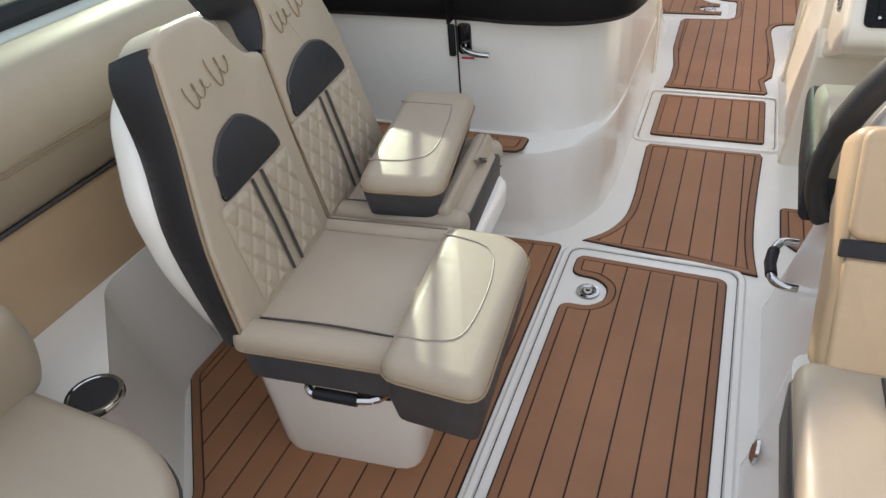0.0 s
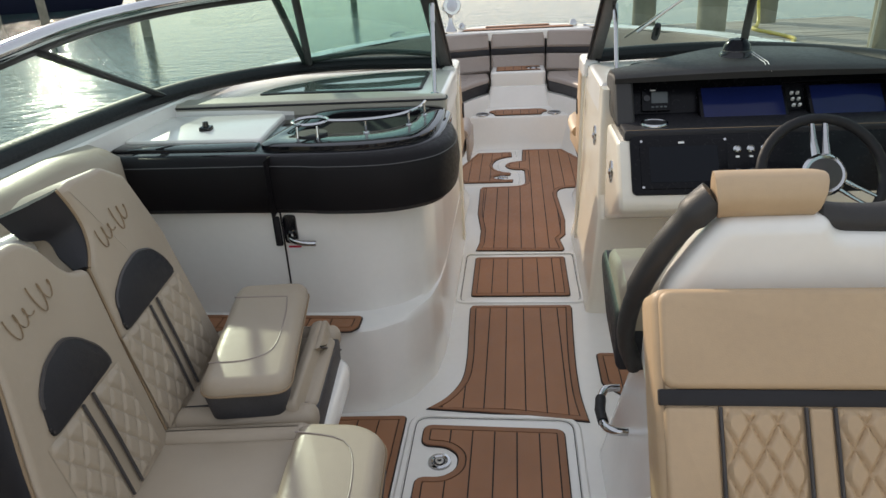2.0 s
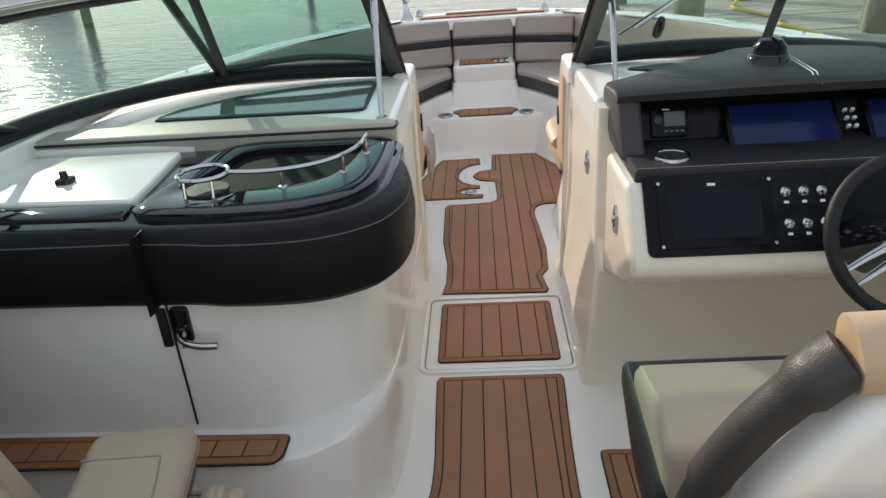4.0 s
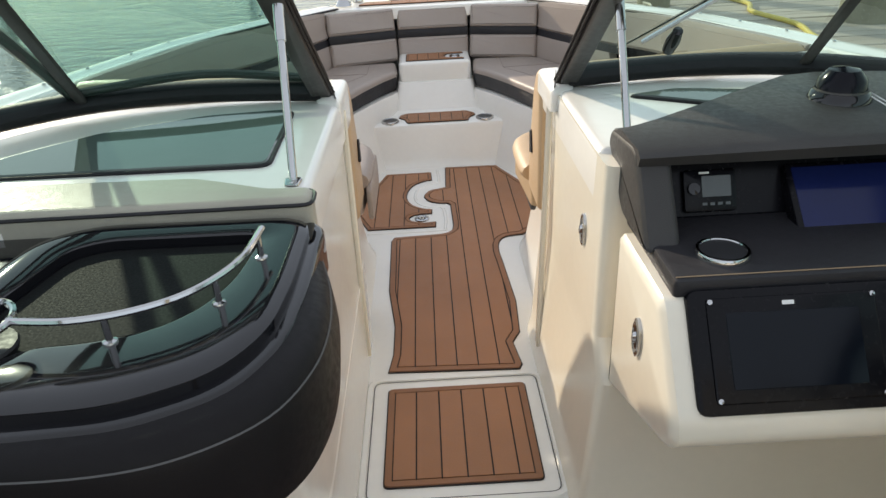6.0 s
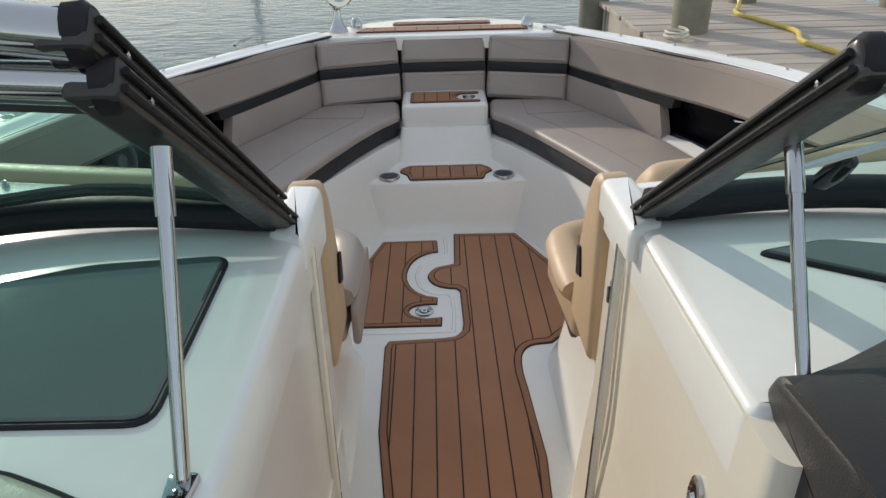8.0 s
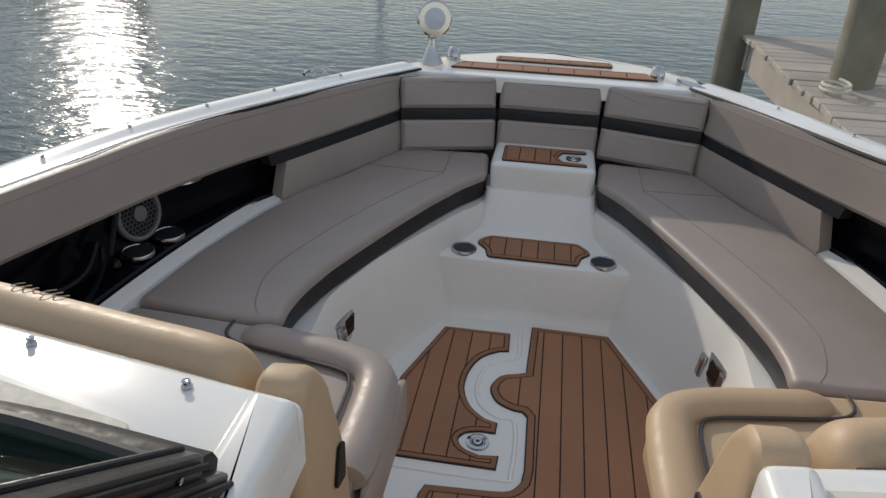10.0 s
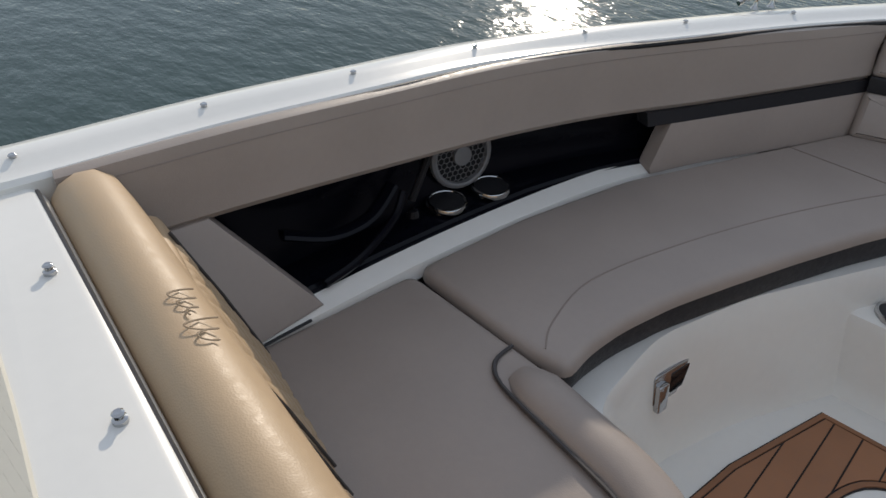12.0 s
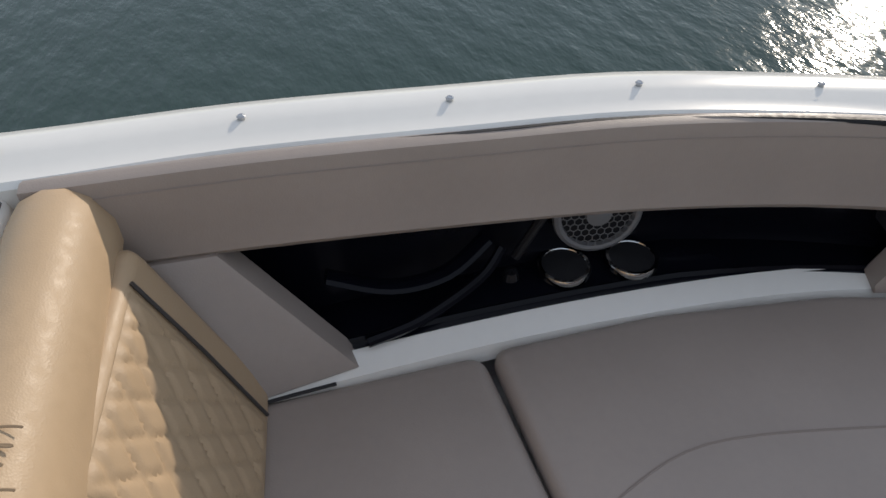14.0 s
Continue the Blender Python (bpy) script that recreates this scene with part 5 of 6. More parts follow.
# ---------------------------------------------------------------- helm seat
hs = thing("helm_chair", "white-shelled helm seat with charcoal edge roll and tan headrest", "helm seat")
sh = fillet([(0.285, 0.42), (0.255, 0.52), (0.258, 0.62), (0.29, 0.74), (0.345, 0.84), (0.385, 0.895), (0.58, 0.895), (0.60, 0.862), (1.02, 0.862), (1.06, 0.42)], 0.03)
part("shell", pillow(sh, 0.0, 0.11, 0.03, 3, plane_pose((0, 1.855, 0), (1, 0, 0), (0, 0, 1)), bottom=True), GEL, hs, "glossy white moulded shell")
er = spline([(0.372, 1.80, 0.93), (0.335, 1.805, 0.89), (0.285, 1.82, 0.81), (0.245, 1.84, 0.71), (0.228, 1.86, 0.62), (0.233, 1.89, 0.54), (0.26, 1.92, 0.46)], 5)
part("edge_roll", tube(er, [0.042] * 6 + [0.034] * 10 + [0.026] * (len(er) - 16), 12, flat=0.8), DASHV, hs, "charcoal vinyl edge roll")
part("headrest", tube(spline([(0.372, 1.80, 0.933), (0.40, 1.80, 0.934), (0.54, 1.81, 0.93), (0.572, 1.81, 0.925)], 5), [0.040] + [0.047] * 14 + [0.043], 14), TAN, hs, "tan vinyl headrest roll")
part("low_roll", tube(spline([(0.578, 1.81, 0.878), (0.62, 1.805, 0.874), (0.70, 1.80, 0.876), (0.78, 1.80, 0.90), (0.85, 1.80, 0.94), (1.0, 1.80, 0.94)], 5), 0.034, 12), DASHV, hs)
part("seat_side", pillow(fillet([(1.93, 0.52), (2.20, 0.55), (2.22, 0.645), (2.06, 0.675), (1.95, 0.66)], 0.03), 0.0, 0.5, 0.03, 3, plane_pose((0.225, 0, 0), (0, 1, 0), (0, 0, 1)), bottom=True), CREAMV, hs)
part("seat_skirt", pillow(fillet([(1.90, 0.44), (2.12, 0.47), (2.27, 0.57), (2.26, 0.625), (1.95, 0.585)], 0.03), 0.0, 0.5, 0.02, 3, plane_pose((0.215, 0, 0), (0, 1, 0), (0, 0, 1)), bottom=True), GREY, hs)
bm = bmesh.new()
loft(bm, [[(*p, z) for p in rect(x0, 1.05, y0, y1, 0.06)] for x0, y0, y1, z in ((0.215, 1.50, 2.20, -0.01), (0.225, 1.5, 2.18, 0.05), (0.27, 1.5, 2.10, 0.34), (0.28, 1.5, 2.10, 0.46))])
part("plinth", bm, GEL, hs)

gb = thing("grab_bar", "polished steel grab bar with black rubber sleeve", "grab bar")
part("bar", tube(spline([(0.262, 2.125, 0.25), (0.225, 2.12, 0.25), (0.205, 2.08, 0.25), (0.195, 2.02, 0.25), (0.20, 1.96, 0.25), (0.222, 1.935, 0.25), (0.262, 1.93, 0.25)], 4), 0.011, 10), CHROME, gb)
part("sleeve", tube([(0.204, 2.075, 0.25), (0.196, 2.02, 0.25), (0.199, 1.97, 0.25)], 0.0145, 10), RUBBER, gb)

# ---------------------------------------------------------------- starboard lounge
lb = thing("lounge_back_cushion", "tan vinyl lounge backrest with quilted panels and charcoal band", "backrest")
lm = plane_pose((0.237, 1.435, 0.44), (1, 0, 0), (0, 0.225, 0.335))
LH = 0.425
part("body", pillow(rect(0.0, 1.1, 0.0, LH, 0.03), -0.11, 0.0, 0.025, 4, lm), TAN, lb)
part("upper_pad", pillow(rect(0.012, 1.09, 0.235, LH - 0.006, 0.025), -0.01, 0.012, 0.012, 3, lm), TAN, lb)
part("band", pillow(rect(0.004, 1.095, 0.205, 0.235, 0.004), -0.01, 0.006, 0.003, 2, lm), GREY, lb, "charcoal vinyl band")
part("plain_panel", pillow(rect(0.012, 0.108, 0.005, 0.203, 0.012), -0.01, 0.010, 0.010, 3, lm), TAN, lb)
for x0, w in ((0.116, 0.142), (0.316, 0.15), (0.53, 0.15)):
    part("quilting", quilt(bmesh.new(), w, 0.198, lm @ pose(x0, 0.004, 0.001), 0.048, 0.085), TAN, lb, "diamond-stitched tan vinyl")
    part("piping", tube([lm @ Vector((x0 - 0.004, 0.0, 0.006)), lm @ Vector((x0 - 0.004, 0.1, 0.008)), lm @ Vector((x0 - 0.004, 0.204, 0.006))], 0.004, 6), PIPING, lb)
    part("piping", tube([lm @ Vector((x0 + w + 0.004, 0.0, 0.006)), lm @ Vector((x0 + w + 0.004, 0.1, 0.008)), lm @ Vector((x0 + w + 0.004, 0.204, 0.006))], 0.004, 6), PIPING, lb)
part("plain_panel", pillow(rect(0.266, 0.308, 0.005, 0.203, 0.008), -0.01, 0.009, 0.008, 3, lm), TAN, lb)
part("side_stitching", tube([lm @ Vector((0.016, 0.02, 0.0)), lm @ Vector((0.014, 0.2, 0.0)), lm @ Vector((0.016, 0.37, 0.0))], 0.002, 4), THREAD, lb)
ls = thing("lounge_cushion", "cream vinyl lounge seat cushion with woven grey side band", "cushion")
part("top", pillow(rect(0.205, 1.25, -0.9, 1.46, 0.04), 0.40, 0.468, 0.03, 4), CREAMV, ls)
part("side_band", pillow(rect(0.200, 1.24, -0.9, 1.45, 0.03), 0.32, 0.43, 0.012, 2, bottom=True), PERF, ls)
part("seam", tube([(0.33, 1.43, 0.469), (0.335, 0.8, 0.469), (0.335, -0.8, 0.469)], 0.0035, 5), PIPING, ls)
bm = bmesh.new()
loft(bm, [[(*p, z) for p in rect(x0, 1.38, -1.0, 1.62, 0.05)] for x0, z in ((0.178, -0.01), (0.19, 0.04), (0.215, 0.25), (0.225, 0.33))])
lbase = solo("lounge_base", bm, GEL, "white moulded base under the starboard lounge", "seat base", kind="structure")
cl = thing("courtesy_light", "small oval chrome courtesy light in the lounge base", "light")
cm = axis((0.196, 1.52, 0.13), (-1, 0, 0.1)) @ Matrix.Diagonal((0.7, 1, 1, 1))
part("ring", lathe([(0.014, 0.004), (0.022, 0.009), (0.03, 0.006), (0.032, 0.0)], cm), CHROME, cl)
part("lens", lathe([(0.0, 0.005), (0.014, 0.004), (0.016, 0.0)], cm), LCD, cl)

# ---------------------------------------------------------------- companion double seat
CS_TURN = Matrix.Translation((-0.80, 1.82, 0)) @ pose(0, 0, 0, 0, 0, 5) @ Matrix.Translation((0.80, -1.82, 0))
cs = thing("companion_chair", "cream vinyl double companion seat with charcoal wings and quilted backs", "seat")
bm = bmesh.new()
loft(bm, [[(*p, z) for p in rect(x0, x1, y0, y1, 0.05)] for x0, x1, y0, y1, z in ((-0.865, -0.535, 1.325, 1.98, 0.0), (-0.875, -0.525, 1.32, 1.99, 0.03), (-0.885, -0.49, 1.30, 2.02, 0.34))])
part("pedestal", bm, GEL, cs, "white moulded seat pedestal")
part("seat_pan", pillow(fillet([(-0.86, 1.27), (-0.49, 1.24), (-0.46, 2.06), (-0.86, 2.08)], 0.06), 0.30, 0.385, 0.03, 3, bottom=True), GEL, cs, "white moulded seat pan")
for y0, y1 in ((1.215, 1.655), (1.66, 2.085)):
    part("side_band", pillow(rect(-0.83, -0.485, y0, y1, 0.05), 0.362, 0.452, 0.012, 2, bottom=True), PERF, cs, "woven charcoal band")
    part("seat", pillow(rect(-0.84, -0.49, y0 + 0.055, y1 - 0.05, 0.03), 0.41, 0.464, 0.02, 4), CREAMV, cs)
    for ya, yb in ((y0 - 0.002, y0 + 0.068), (y1 - 0.062, y1 - 0.001)):
        part("side_roll", pillow(rect(-0.835, -0.483, ya, yb, 0.03), 0.432, 0.476, 0.03, 5), CREAMV, cs)
    part("seam", tube(spline([(-0.80, y0 + 0.067, 0.463), (-0.65, y0 + 0.069, 0.466), (-0.51, y0 + 0.066, 0.461)], 4), 0.0025, 5), PIPING, cs)
    part("seam", tube([(-0.80, y0 - 0.002, 0.437), (-0.65, y0 - 0.003, 0.437), (-0.51, y0 - 0.002, 0.435)], 0.003, 5), THREAD, cs)
LEAN_B = 0.22


def back_pose(depth):
    return Matrix.Translation((-0.795 - depth, 0, 0.45)) @ plane_pose((0, 0, 0), (0, 1, 0), (-LEAN_B, 0, 1)) @ Matrix.Translation((0, -0.45, 0))


def seat_back(face, rear, shell, fore, aft, panel):
    """One upholstered back: padded face, charcoal wing from the fore edge to the aft edge, white shell."""
    bp = back_pose(0.0)
    part("back_shell", pillow(shell, -0.085, 0.0, 0.035, 4, back_pose(0.115), bottom=True), GEL, cs, "white moulded back shell")
    rr = 0.016
    prof = [(rr * (1 - math.cos(a)), -rr * (1 - math.sin(a))) for a in [math.pi / 2 * i / 4 for i in range(4, -1, -1)]]
    prof += [(0.0, -0.06), (0.0, -0.10), (0.006, -0.114), (0.02, -0.12)]
    body = part("backrest", loft(bmesh.new(), [[bp @ Vector((*p, z)) for p in inset(mixp(face, rear, -z / 0.12), d)] for d, z in prof]), CREAMV, cs)
    f, k = spline(fore, 5), spline(aft, 5)
    rings = []
    for i, (p, q) in enumerate(zip(f, k)):
        a, b = f[max(i - 1, 0)], f[min(i + 1, len(f) - 1)]
        n = Vector((-(b.y - a.y), b.x - a.x, 0)).normalized() * 0.007
        ring = [p - n, p + n * 0.3, p.lerp(q, 0.08) + n, p.lerp(q, 0.5) + n * 1.5, p.lerp(q, 0.92) + n, q + n * 0.3, q - n, p.lerp(q, 0.5) - n]
        rings.append([bp @ c for c in ring])
    wing = part("wing", loft(bmesh.new(), rings), GREY, cs, "charcoal vinyl wing")
    part("piping", tube([bp @ (p + Vector((0, 0, 0.002))) for p in f], 0.003, 5), THREAD, wing)
    y0, y1, h0, h1 = panel
    w = y1 - y0
    gp = fillet([(y0, h0), (y1, h0 + 0.006), (y1 - 0.015 * w / 0.235, h0 + 0.055), (y1 - 0.06, h1 - 0.02), (y0 + w * 0.58, h1), (y0 + w * 0.3, h1 - 0.012), (y0 + 0.022, h0 + 0.075)], 0.022, 4)
    ip = part("inset_panel", pillow(gp, -0.01, 0.006, 0.005, 2, bp), GREY, cs, "charcoal vinyl inset panel")
    part("piping", tube([bp @ Vector((*p, 0.003)) for p in gp if p[1] > h0 + 0.008], 0.0035, 5), PIPING, ip)
    c = w * 0.42
    for a, b in ((-0.02, c), (c + 0.042, w + 0.02)):
        part("quilting", quilt(bmesh.new(), b - a, h0 - 0.474, bp @ pose(y0 + a, 0.472, 0.0008), 0.05, 0.066, 0.006, 36, 60), CREAMV, body, "diamond-stitched cream vinyl")
    for a in (c + 0.002, c + 0.04):
        part("piping", tube([bp @ Vector((y0 + a, 0.472, 0.004)), bp @ Vector((y0 + a, 0.58, 0.006)), bp @ Vector((y0 + a, h0, 0.004))], 0.0035, 5), PIPING, body)
    squiggle(bp @ pose(y0 + w * 0.5 - 0.075, h1 + 0.07, 0.002, 0, 0, 8), 0.15, body)


seat_back(fillet([(1.218, 0.44), (1.628, 0.44), (1.638, 0.70), (1.652, 0.876), (1.60, 0.888), (1.574, 0.915), (1.548, 0.965), (1.505, 1.0), (1.40, 1.006), (1.352, 0.985), (1.31, 0.826), (1.248, 0.64)], 0.022, 4),
          fillet([(1.285, 0.40), (1.622, 0.40), (1.632, 0.70), (1.646, 0.872), (1.60, 0.884), (1.574, 0.91), (1.548, 0.957), (1.505, 0.99), (1.42, 0.994), (1.376, 0.975), (1.338, 0.81), (1.29, 0.64)], 0.022, 4),
          fillet([(1.40, 0.25), (1.61, 0.25), (1.63, 0.84), (1.58, 0.89), (1.41, 0.90), (1.355, 0.85), (1.287, 0.70), (1.283, 0.55), (1.32, 0.38)], 0.05, 5),
          [(1.222, 0.44, -0.012), (1.250, 0.64, -0.012), (1.312, 0.826, -0.012), (1.340, 0.93, -0.012), (1.362, 0.985, -0.014)],
          [(1.29, 0.40, -0.125), (1.287, 0.64, -0.125), (1.335, 0.81, -0.125), (1.352, 0.93, -0.125), (1.372, 0.972, -0.12)],
          (1.335, 1.57, 0.688, 0.81))
seat_back(fillet([(1.633, 0.44), (2.035, 0.44), (2.018, 0.56), (1.992, 0.82), (1.935, 0.985), (1.86, 1.028), (1.73, 1.04), (1.69, 1.03), (1.70, 0.99), (1.706, 0.945), (1.69, 0.905), (1.66, 0.876), (1.643, 0.70)], 0.014, 4),
          fillet([(1.637, 0.40), (2.03, 0.40), (2.01, 0.56), (1.985, 0.82), (1.925, 0.978), (1.85, 1.018), (1.70, 1.03), (1.648, 1.016), (1.668, 0.962), (1.69, 0.935), (1.68, 0.90), (1.655, 0.872), (1.645, 0.70)], 0.014, 4),
          fillet([(1.64, 0.25), (1.90, 0.25), (1.99, 0.50), (1.95, 0.80), (1.84, 0.93), (1.62, 0.955), (1.60, 0.90), (1.65, 0.80)], 0.05, 5),
          [(1.654, 0.872, -0.004), (1.688, 0.902, -0.008), (1.705, 0.945, -0.010), (1.698, 0.992, -0.010), (1.686, 1.032, -0.012)],
          [(1.648, 0.868, -0.03), (1.668, 0.90, -0.06), (1.68, 0.94, -0.075), (1.658, 0.96, -0.105), (1.642, 1.018, -0.12)],
          (1.655, 1.945, 0.712, 0.83))
part("centre_seam", tube([back_pose(0.0) @ Vector(p) for p in ((1.6305, 0.47, -0.006), (1.6405, 0.70, -0.006), (1.655, 0.87, -0.006))], 0.0035, 6), THREAD, cs)
# near thigh bolster, down
nb = fillet([(-0.505, 1.165), (-0.322, 1.14), (-0.315, 1.54), (-0.365, 1.585), (-0.503, 1.60)], 0.035, 4)
bm = bmesh.new()
loft(bm, [[(*p, z) for p in inset(nb, d)] for d, z in ((0.03, 0.362), (0.012, 0.366), (0.0, 0.43), (0.002, 0.488))])
part("bolster_skirt", bm, PERF, cs, "woven charcoal skirt")
bo1 = part("bolster", pillow(inset(nb, -0.003), 0.476, 0.512, 0.03, 5), CREAMV, cs)
part("bolster_piping", tube([(*p, 0.478) for p in inset(nb, -0.004)], 0.003, 5, closed=True), THREAD, bo1)
part("bolster_seam", tube(spline([(-0.50, 1.235, 0.5125), (-0.42, 1.235, 0.5125), (-0.375, 1.27, 0.5125), (-0.365, 1.42, 0.5125), (-0.395, 1.52, 0.5125), (-0.50, 1.555, 0.5125)], 4), 0.0018, 5), SEAM, bo1)
# far thigh bolster, flipped up
fm2 = pose(-0.653, 1.90, 0.468, 0, 2, 5.2)
fb = rect(-0.095, 0.095, -0.248, 0.248, 0.04, 4)
bm = bmesh.new()
loft(bm, [[fm2 @ Vector((*p, z)) for p in inset(fb, d)] for d, z in ((0.025, 0.0), (0.012, 0.004), (0.0, 0.06), (0.002, 0.085))])
part("bolster_skirt", bm, PERF, cs, "woven charcoal skirt")
bo3 = part("bolster", pillow(inset(fb, -0.003), 0.07, 0.108, 0.028, 5, fm2), CREAMV, cs)
part("bolster_piping", tube([fm2 @ Vector((*p, 0.073)) for p in inset(fb, -0.004)], 0.003, 5, closed=True), THREAD, bo3)
part("bolster_seam", tube([fm2 @ Vector((*p, 0.1085)) for p in spline([(-0.09, -0.165), (0.0, -0.16), (0.05, -0.11), (0.058, 0.04), (0.05, 0.15)], 5)] + [fm2 @ Vector((-0.09, 0.16, 0.1085))], 0.0018, 5), SEAM, bo3)
arm = plane_pose((-0.52, 1.66, 0.385), (0.0, 1, 0), (-0.035, 0, 0.14))
part("bolster_arm", pillow(fillet([(0.0, -0.06), (0.40, -0.06), (0.42, 0.06), (0.40, 0.115), (0.02, 0.115)], 0.02), -0.01, 0.02, 0.01, 3, arm, bottom=True), CREAMV, cs)
flap = part("hinge_flap", pillow(fillet([(0.25, 0.105), (0.40, 0.0), (0.43, 0.015), (0.40, 0.11)], 0.015), 0.012, 0.032, 0.008, 3, arm, bottom=True), CREAMV, cs)
part("flap_welt", tube([arm @ Vector(p) for p in ((0.27, 0.095, 0.033), (0.335, 0.05, 0.034), (0.40, 0.004, 0.033))], 0.003, 5), PIPING, flap)
# recline handle and label on the pan's side
part("handle_bracket", pillow(rect(-0.60, -0.525, 0.325, 0.365, 0.012), 0, 0.02, 0.005, 2, plane_pose((0, 1.262, 0), (1, 0, 0), (0, 0, 1))), BLACK, cs)
hbar = part("handle_bar", tube(spline([(-0.70, 1.27, 0.365), (-0.69, 1.225, 0.352), (-0.66, 1.215, 0.345), (-0.56, 1.22, 0.347), (-0.53, 1.25, 0.35)], 4), 0.009, 8), CHROME, cs)
part("handle_grip", tube([(-0.675, 1.217, 0.347), (-0.585, 1.216, 0.346)], 0.0125, 10), RUBBER, hbar)
wl = plane_pose((-0.605, 1.3035, 0.265), (1, 0, 0), (0, -0.1, 1))
wlab = part("warning_label", pillow(rect(0.0, 0.075, 0.0, 0.036, 0.003), 0, 0.0012, 0.0004, 1, wl), PAPER, cs, "white and orange warning label")
part("warning_bar", pillow(rect(0.001, 0.074, 0.023, 0.035, 0.002), 0, 0.0018, 0.0004, 1, wl), ORANGE, wlab)
for k in range(3):
    part("print_bar", pillow(rect(0.006, 0.066, 0.005 + 0.006 * k, 0.0075 + 0.006 * k, 0.0005), 0, 0.0018, 0.0003, 1, wl), INK, wlab)
part("print_bar", pillow(rect(0.018, 0.06, 0.0265, 0.0315, 0.001), 0, 0.0024, 0.0003, 1, wl), INK, wlab)

cs.matrix_world = CS_TURN

# ---------------------------------------------------------------- port quarter: coaming, aft lounge
cp = thing("side_coaming_pad", "cream vinyl side coaming pad with double stitching", "pad")
rings = []
for y in (-0.9, 0.2, 0.9, 1.4, 1.8, 2.2, 2.40, 2.44):
    e = 0.0 if y < 2.39 else (0.01 if y < 2.42 else 0.03)
    rings.append([(-1.38, y, 0.92 - e), (-1.31, y, 0.935 - e), (-1.24 - e, y, 0.915 - e), (-1.205 - e, y, 0.87), (-1.20 - e, y, 0.79), (-1.235 - e, y, 0.66 + e), (-1.27, y, 0.625 + e), (-1.38, y, 0.625 + e)])
part("upper", loft(bmesh.new(), rings), CREAMV, cp)
for z, x in ((0.762, 1.204), (0.748, 1.208)):
    part("stitching", tube([(-x, -0.8, z), (-x, 1.0, z), (-x, 2.39, z)], 0.0022, 4), THREAD, cp)
part("piping", tube([(-1.262, -0.8, 0.622), (-1.262, 1.0, 0.622), (-1.262, 2.4, 0.622)], 0.006, 6), PIPING, cp)
part("lower", pillow(rect(-0.9, 1.62, 0.24, 0.615, 0.03), 0, 0.03, 0.012, 2, plane_pose((-1.30, 0, 0), (0, 1, 0), (0, 0, 1))), TAN, cp, "tan vinyl side panel")
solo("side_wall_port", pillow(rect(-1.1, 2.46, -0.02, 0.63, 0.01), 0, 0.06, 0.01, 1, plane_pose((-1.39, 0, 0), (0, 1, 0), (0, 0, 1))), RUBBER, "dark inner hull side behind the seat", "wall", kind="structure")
for side in (1,):
    solo("side_wall_starboard", pillow(rect(-1.1, 3.05, -0.02, 0.93, 0.01), 0, 0.06, 0.01, 1, plane_pose((1.33, 0, 0), (0, 1, 0), (0, 0, 1))), CREAM, "cream inner hull side at the helm", "wall", kind="structure")
bm = bmesh.new()
loft(bm, [[(*p, z) for p in fillet(o, 0.05)] for o, z in (([(-1.30, -0.9), (-0.93, -0.9), (-0.955, 1.10), (-1.20, 1.42), (-1.205, 1.62), (-1.30, 1.62)], -0.01), ([(-1.31, -0.9), (-0.95, -0.9), (-0.98, 1.09), (-1.215, 1.40), (-1.22, 1.6), (-1.31, 1.62)], 0.05), ([(-1.33, -0.9), (-1.03, -0.9), (-1.05, 1.10), (-1.25, 1.38), (-1.26, 1.6), (-1.33, 1.62)], 0.25), ([(-1.33, -0.9), (-0.99, -0.9), (-1.0, 1.10), (-1.26, 1.36), (-1.27, 1.55), (-1.33, 1.6)], 0.38))])
solo("quarter_moulding", bm, GEL, "white moulded corner behind the companion seat", "moulding", kind="structure")
qs = thing("aft_lounge", "cream vinyl aft lounge seat with grey woven edge", "lounge seat")
qo = fillet([(-1.25, -0.9), (-0.60, -0.9), (-0.62, 0.78), (-0.68, 0.93), (-0.80, 0.99), (-0.98, 1.0), (-1.25, 1.02)], 0.06, 5)
part("side_band", pillow(qo, 0.22, 0.41, 0.02, 2, bottom=True), PERF, qs, "woven grey band")
part("top", pillow(inset(qo, -0.004), 0.39, 0.455, 0.03, 4), CREAMV, qs)
part("piping", tube([(p[0], p[1], 0.402) for p in inset(qo, -0.005)], 0.004, 5, closed=True), PIPING, qs)
part("seam", tube(spline([(-1.0, 0.80, 0.456), (-0.86, 0.80, 0.456), (-0.80, 0.74, 0.456), (-0.79, 0.3, 0.456)], 4), 0.0035, 5), PIPING, qs)
part("backrest", pillow(fillet([(-0.9, 0.45), (1.04, 0.45), (1.06, 0.55), (1.03, 0.68), (-0.9, 0.70)], 0.05), 0.0, 0.13, 0.04, 4, plane_pose((-1.27, 0, 0), (0, 1, 0), (0.18, 0, 1)), bottom=True), CREAMV, qs)
part("base", pillow(inset(qo, 0.03), 0.0, 0.23, 0.01, 1), GEL, qs)
cup_holder(pose(-0.985, 1.055, 0.402), 0.05, "steel cup holder beside the aft lounge")
rc = thing("red_cord", "red kill-switch cord end near the floor", "cord")
part("loop", tube(spline([(-0.90, 1.03, 0.10), (-0.885, 1.035, 0.13), (-0.87, 1.03, 0.12), (-0.875, 1.03, 0.09), (-0.895, 1.03, 0.07)], 4), 0.005, 6), RED, rc)
part("tag", pillow(rect(-0.905, -0.885, 0.115, 0.145, 0.004), 0, 0.006, 0.002, 1, plane_pose((0, 1.03, 0), (1, 0, 0), (0, 0, 1))), RED, rc)

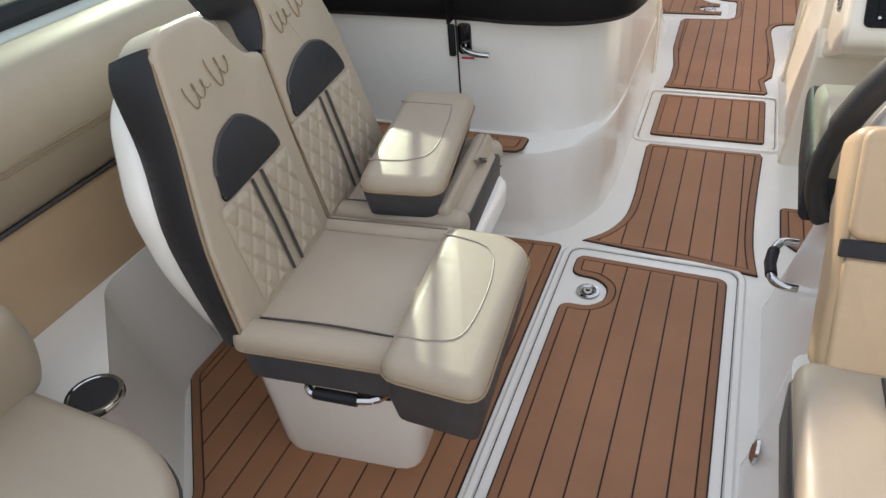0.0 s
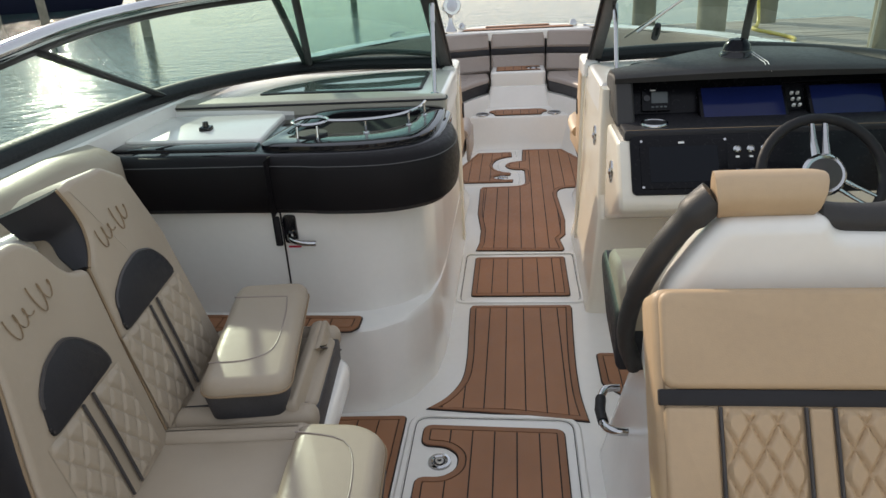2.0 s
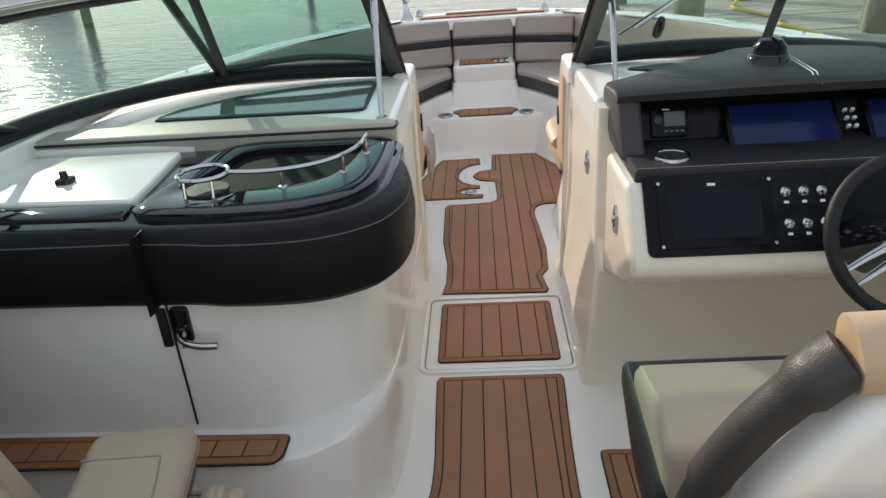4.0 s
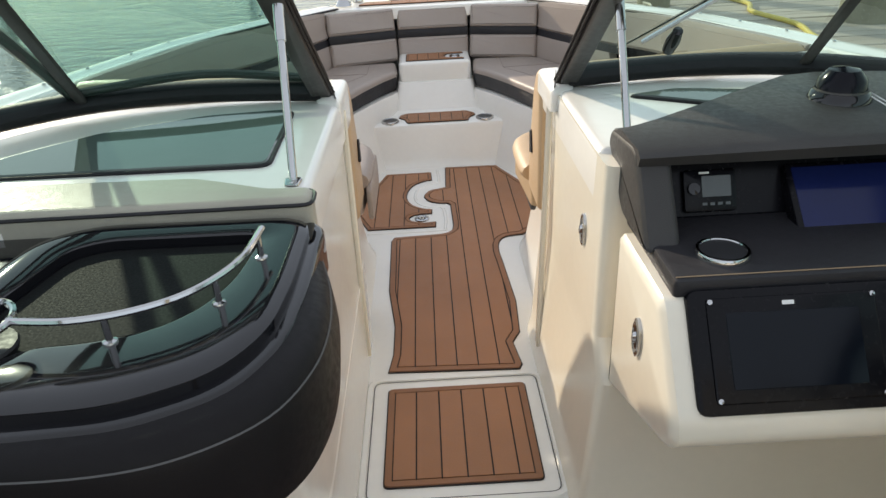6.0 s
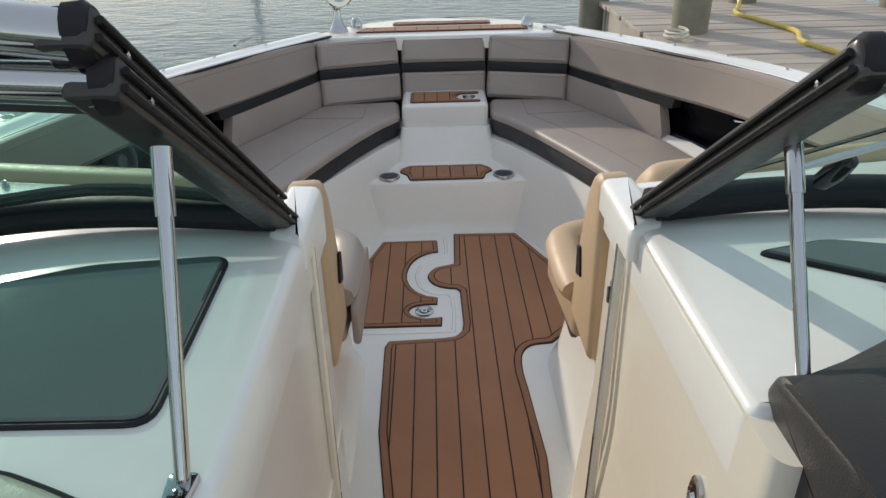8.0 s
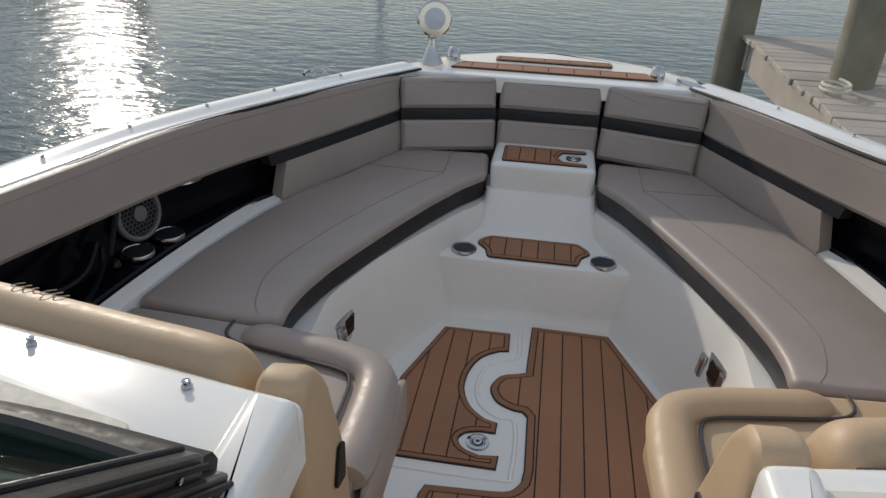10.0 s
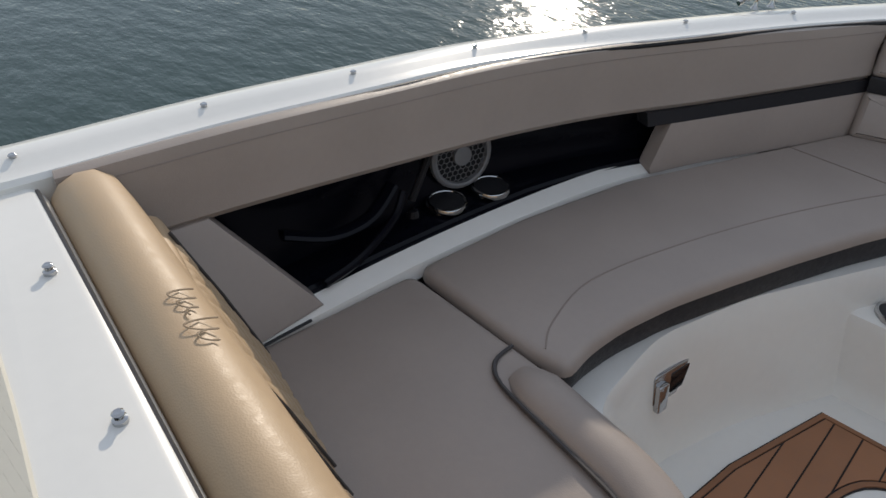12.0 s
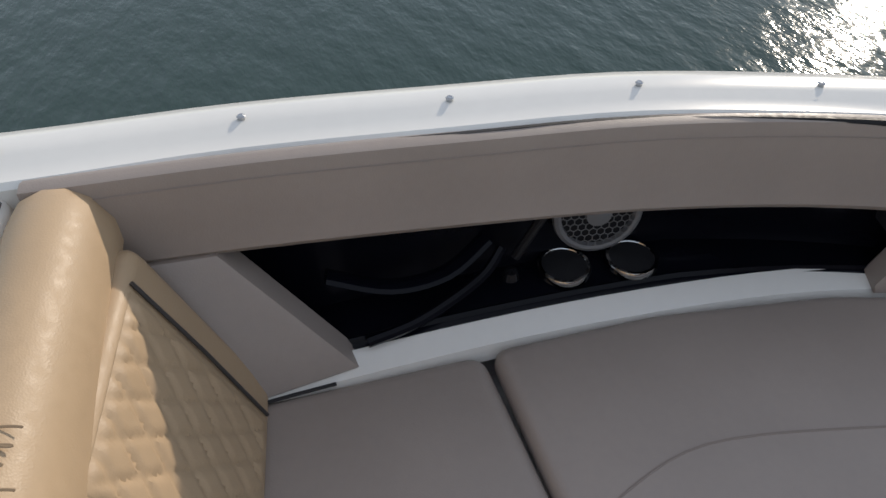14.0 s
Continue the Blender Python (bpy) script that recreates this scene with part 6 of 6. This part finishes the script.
# ---------------------------------------------------------------- dock and surroundings
dock = thing("dock", "weathered grey timber dock beside the boat", "dock", kind="structure")
rng = random.Random(4)
DZ = 0.3
y = -3.0
while y < 10.1:
    w = 0.138 + rng.uniform(-0.004, 0.004)
    x0 = 1.68 + rng.uniform(-0.015, 0.015)
    part("plank", pillow(rect(x0, 4.2 + rng.uniform(-0.02, 0.02), y, y + w, 0.006, 1), DZ - 0.04 + rng.uniform(-0.003, 0.003), DZ + rng.uniform(-0.004, 0.004), 0.005, 1), WOODD, dock)
    y += w + 0.012
for x in (1.74, 4.08):
    part("stringer", pillow(rect(x, x + 0.06, -3, 10.05, 0.005, 1), DZ - 0.30, DZ - 0.045, 0.004, 1), WOODD, dock)
part("end_beam", pillow(rect(1.72, 4.15, 10.05, 10.11, 0.005, 1), DZ - 0.30, DZ - 0.045, 0.004, 1), WOODD, dock)
for x, y, r, h in ((2.06, 8.5, 0.15, 2.3), (1.66, 10.3, 0.15, 1.9), (3.05, 9.9, 0.14, 2.2), (3.4, 7.4, 0.20, 2.3), (4.3, 9.4, 0.14, 1.9), (1.85, 0.2, 0.14, 2.2)):
    p = thing("piling", "weathered round timber dock piling", "piling", "dock pilings")
    prof = [(r * 1.03, -1.5)] + [(r * (1 + 0.03 * math.sin(k * 2.1 + x * 7)), -1.0 + (h + 1.0) * k / 10) for k in range(11)] + [(r * 0.8, h + 0.02), (0.0, h + 0.03)]
    part("trunk", lathe(prof, pose(x, y, 0), 18), PILE, p)
    if abs(x - 3.4) < 0.01:
        part("rope", tube(spline([(x - 0.22, y - 0.05, 0.3), (x - 0.215, y - 0.1, 1.0), (x - 0.21, y - 0.08, 1.5), (x - 0.205, y - 0.09, 2.2)], 5), 0.014, 8), ROPE, p, "hanging white rope")
hose = thing("garden_hose", "yellow water hose lying along the dock planks", "hose")
part("hose", tube(spline([(2.93, 9.8, 1.2), (2.89, 9.7, 0.7), (2.86, 9.5, 0.36), (2.72, 9.2, DZ + 0.02), (2.78, 8.8, DZ + 0.02), (2.85, 8.3, DZ + 0.02), (2.72, 7.9, DZ + 0.02), (2.80, 7.3, DZ + 0.02), (2.68, 6.6, DZ + 0.02), (2.85, 5.6, DZ + 0.02), (2.6, 4.2, DZ + 0.02)], 8), 0.02, 8), HOSE, hose)
rp = thing("mooring_rope", "coiled off-white mooring rope by the dock edge", "rope")
part("coil", tube(spline([(1.86 + 0.09 * math.cos(k * 0.9) * (1 - k * 0.01), 8.2 + 0.12 * math.sin(k * 0.9), DZ + 0.015 + 0.004 * k) for k in range(16)], 4), 0.011, 6), ROPE, rp)
bt = thing("moored_boat", "dark navy hull of a boat moored across the water", "boat")
bo = spline([(-34.0, 34.0), (-27.0, 33.4), (-21.5, 34.2), (-19.0, 36.0), (-21.5, 37.6), (-27, 38.2), (-34, 37.6)], 5, closed=True)
bo2 = [(p.x, p.y) for p in bo]
bm = bmesh.new()
loft(bm, [[(*p, z) for p in inset(bo2, d)] for d, z in ((0.7, -0.7), (0.35, -0.1), (0.0, 1.6))])
part("hull", bm, NAVY, bt)
part("stripe", loft(bmesh.new(), [[(*p, z) for p in inset(bo2, d)] for d, z in ((0.25, 0.35), (0.235, 0.38), (0.22, 0.42))], caps=False), RED, bt)
part("deck", pillow(inset(bo2, 0.05), 1.58, 1.72, 0.03, 1), GEL, bt)
part("cabin", pillow(rect(-32, -25, 34.6, 37.0, 0.4), 1.7, 2.9, 0.2, 2), GEL, bt)
for x, y in ((-10.5, 20.5), (-14.5, 22.0), (-22.0, 30.0), (-6.5, 30.0)):
    p = thing("piling", "distant dark timber mooring pile standing in the water", "piling", "mooring piles")
    part("trunk", lathe([(0.13, -1.5), (0.13, 1.4), (0.11, 1.6), (0.0, 1.62)], pose(x, y, 0), 12), PILE, p)
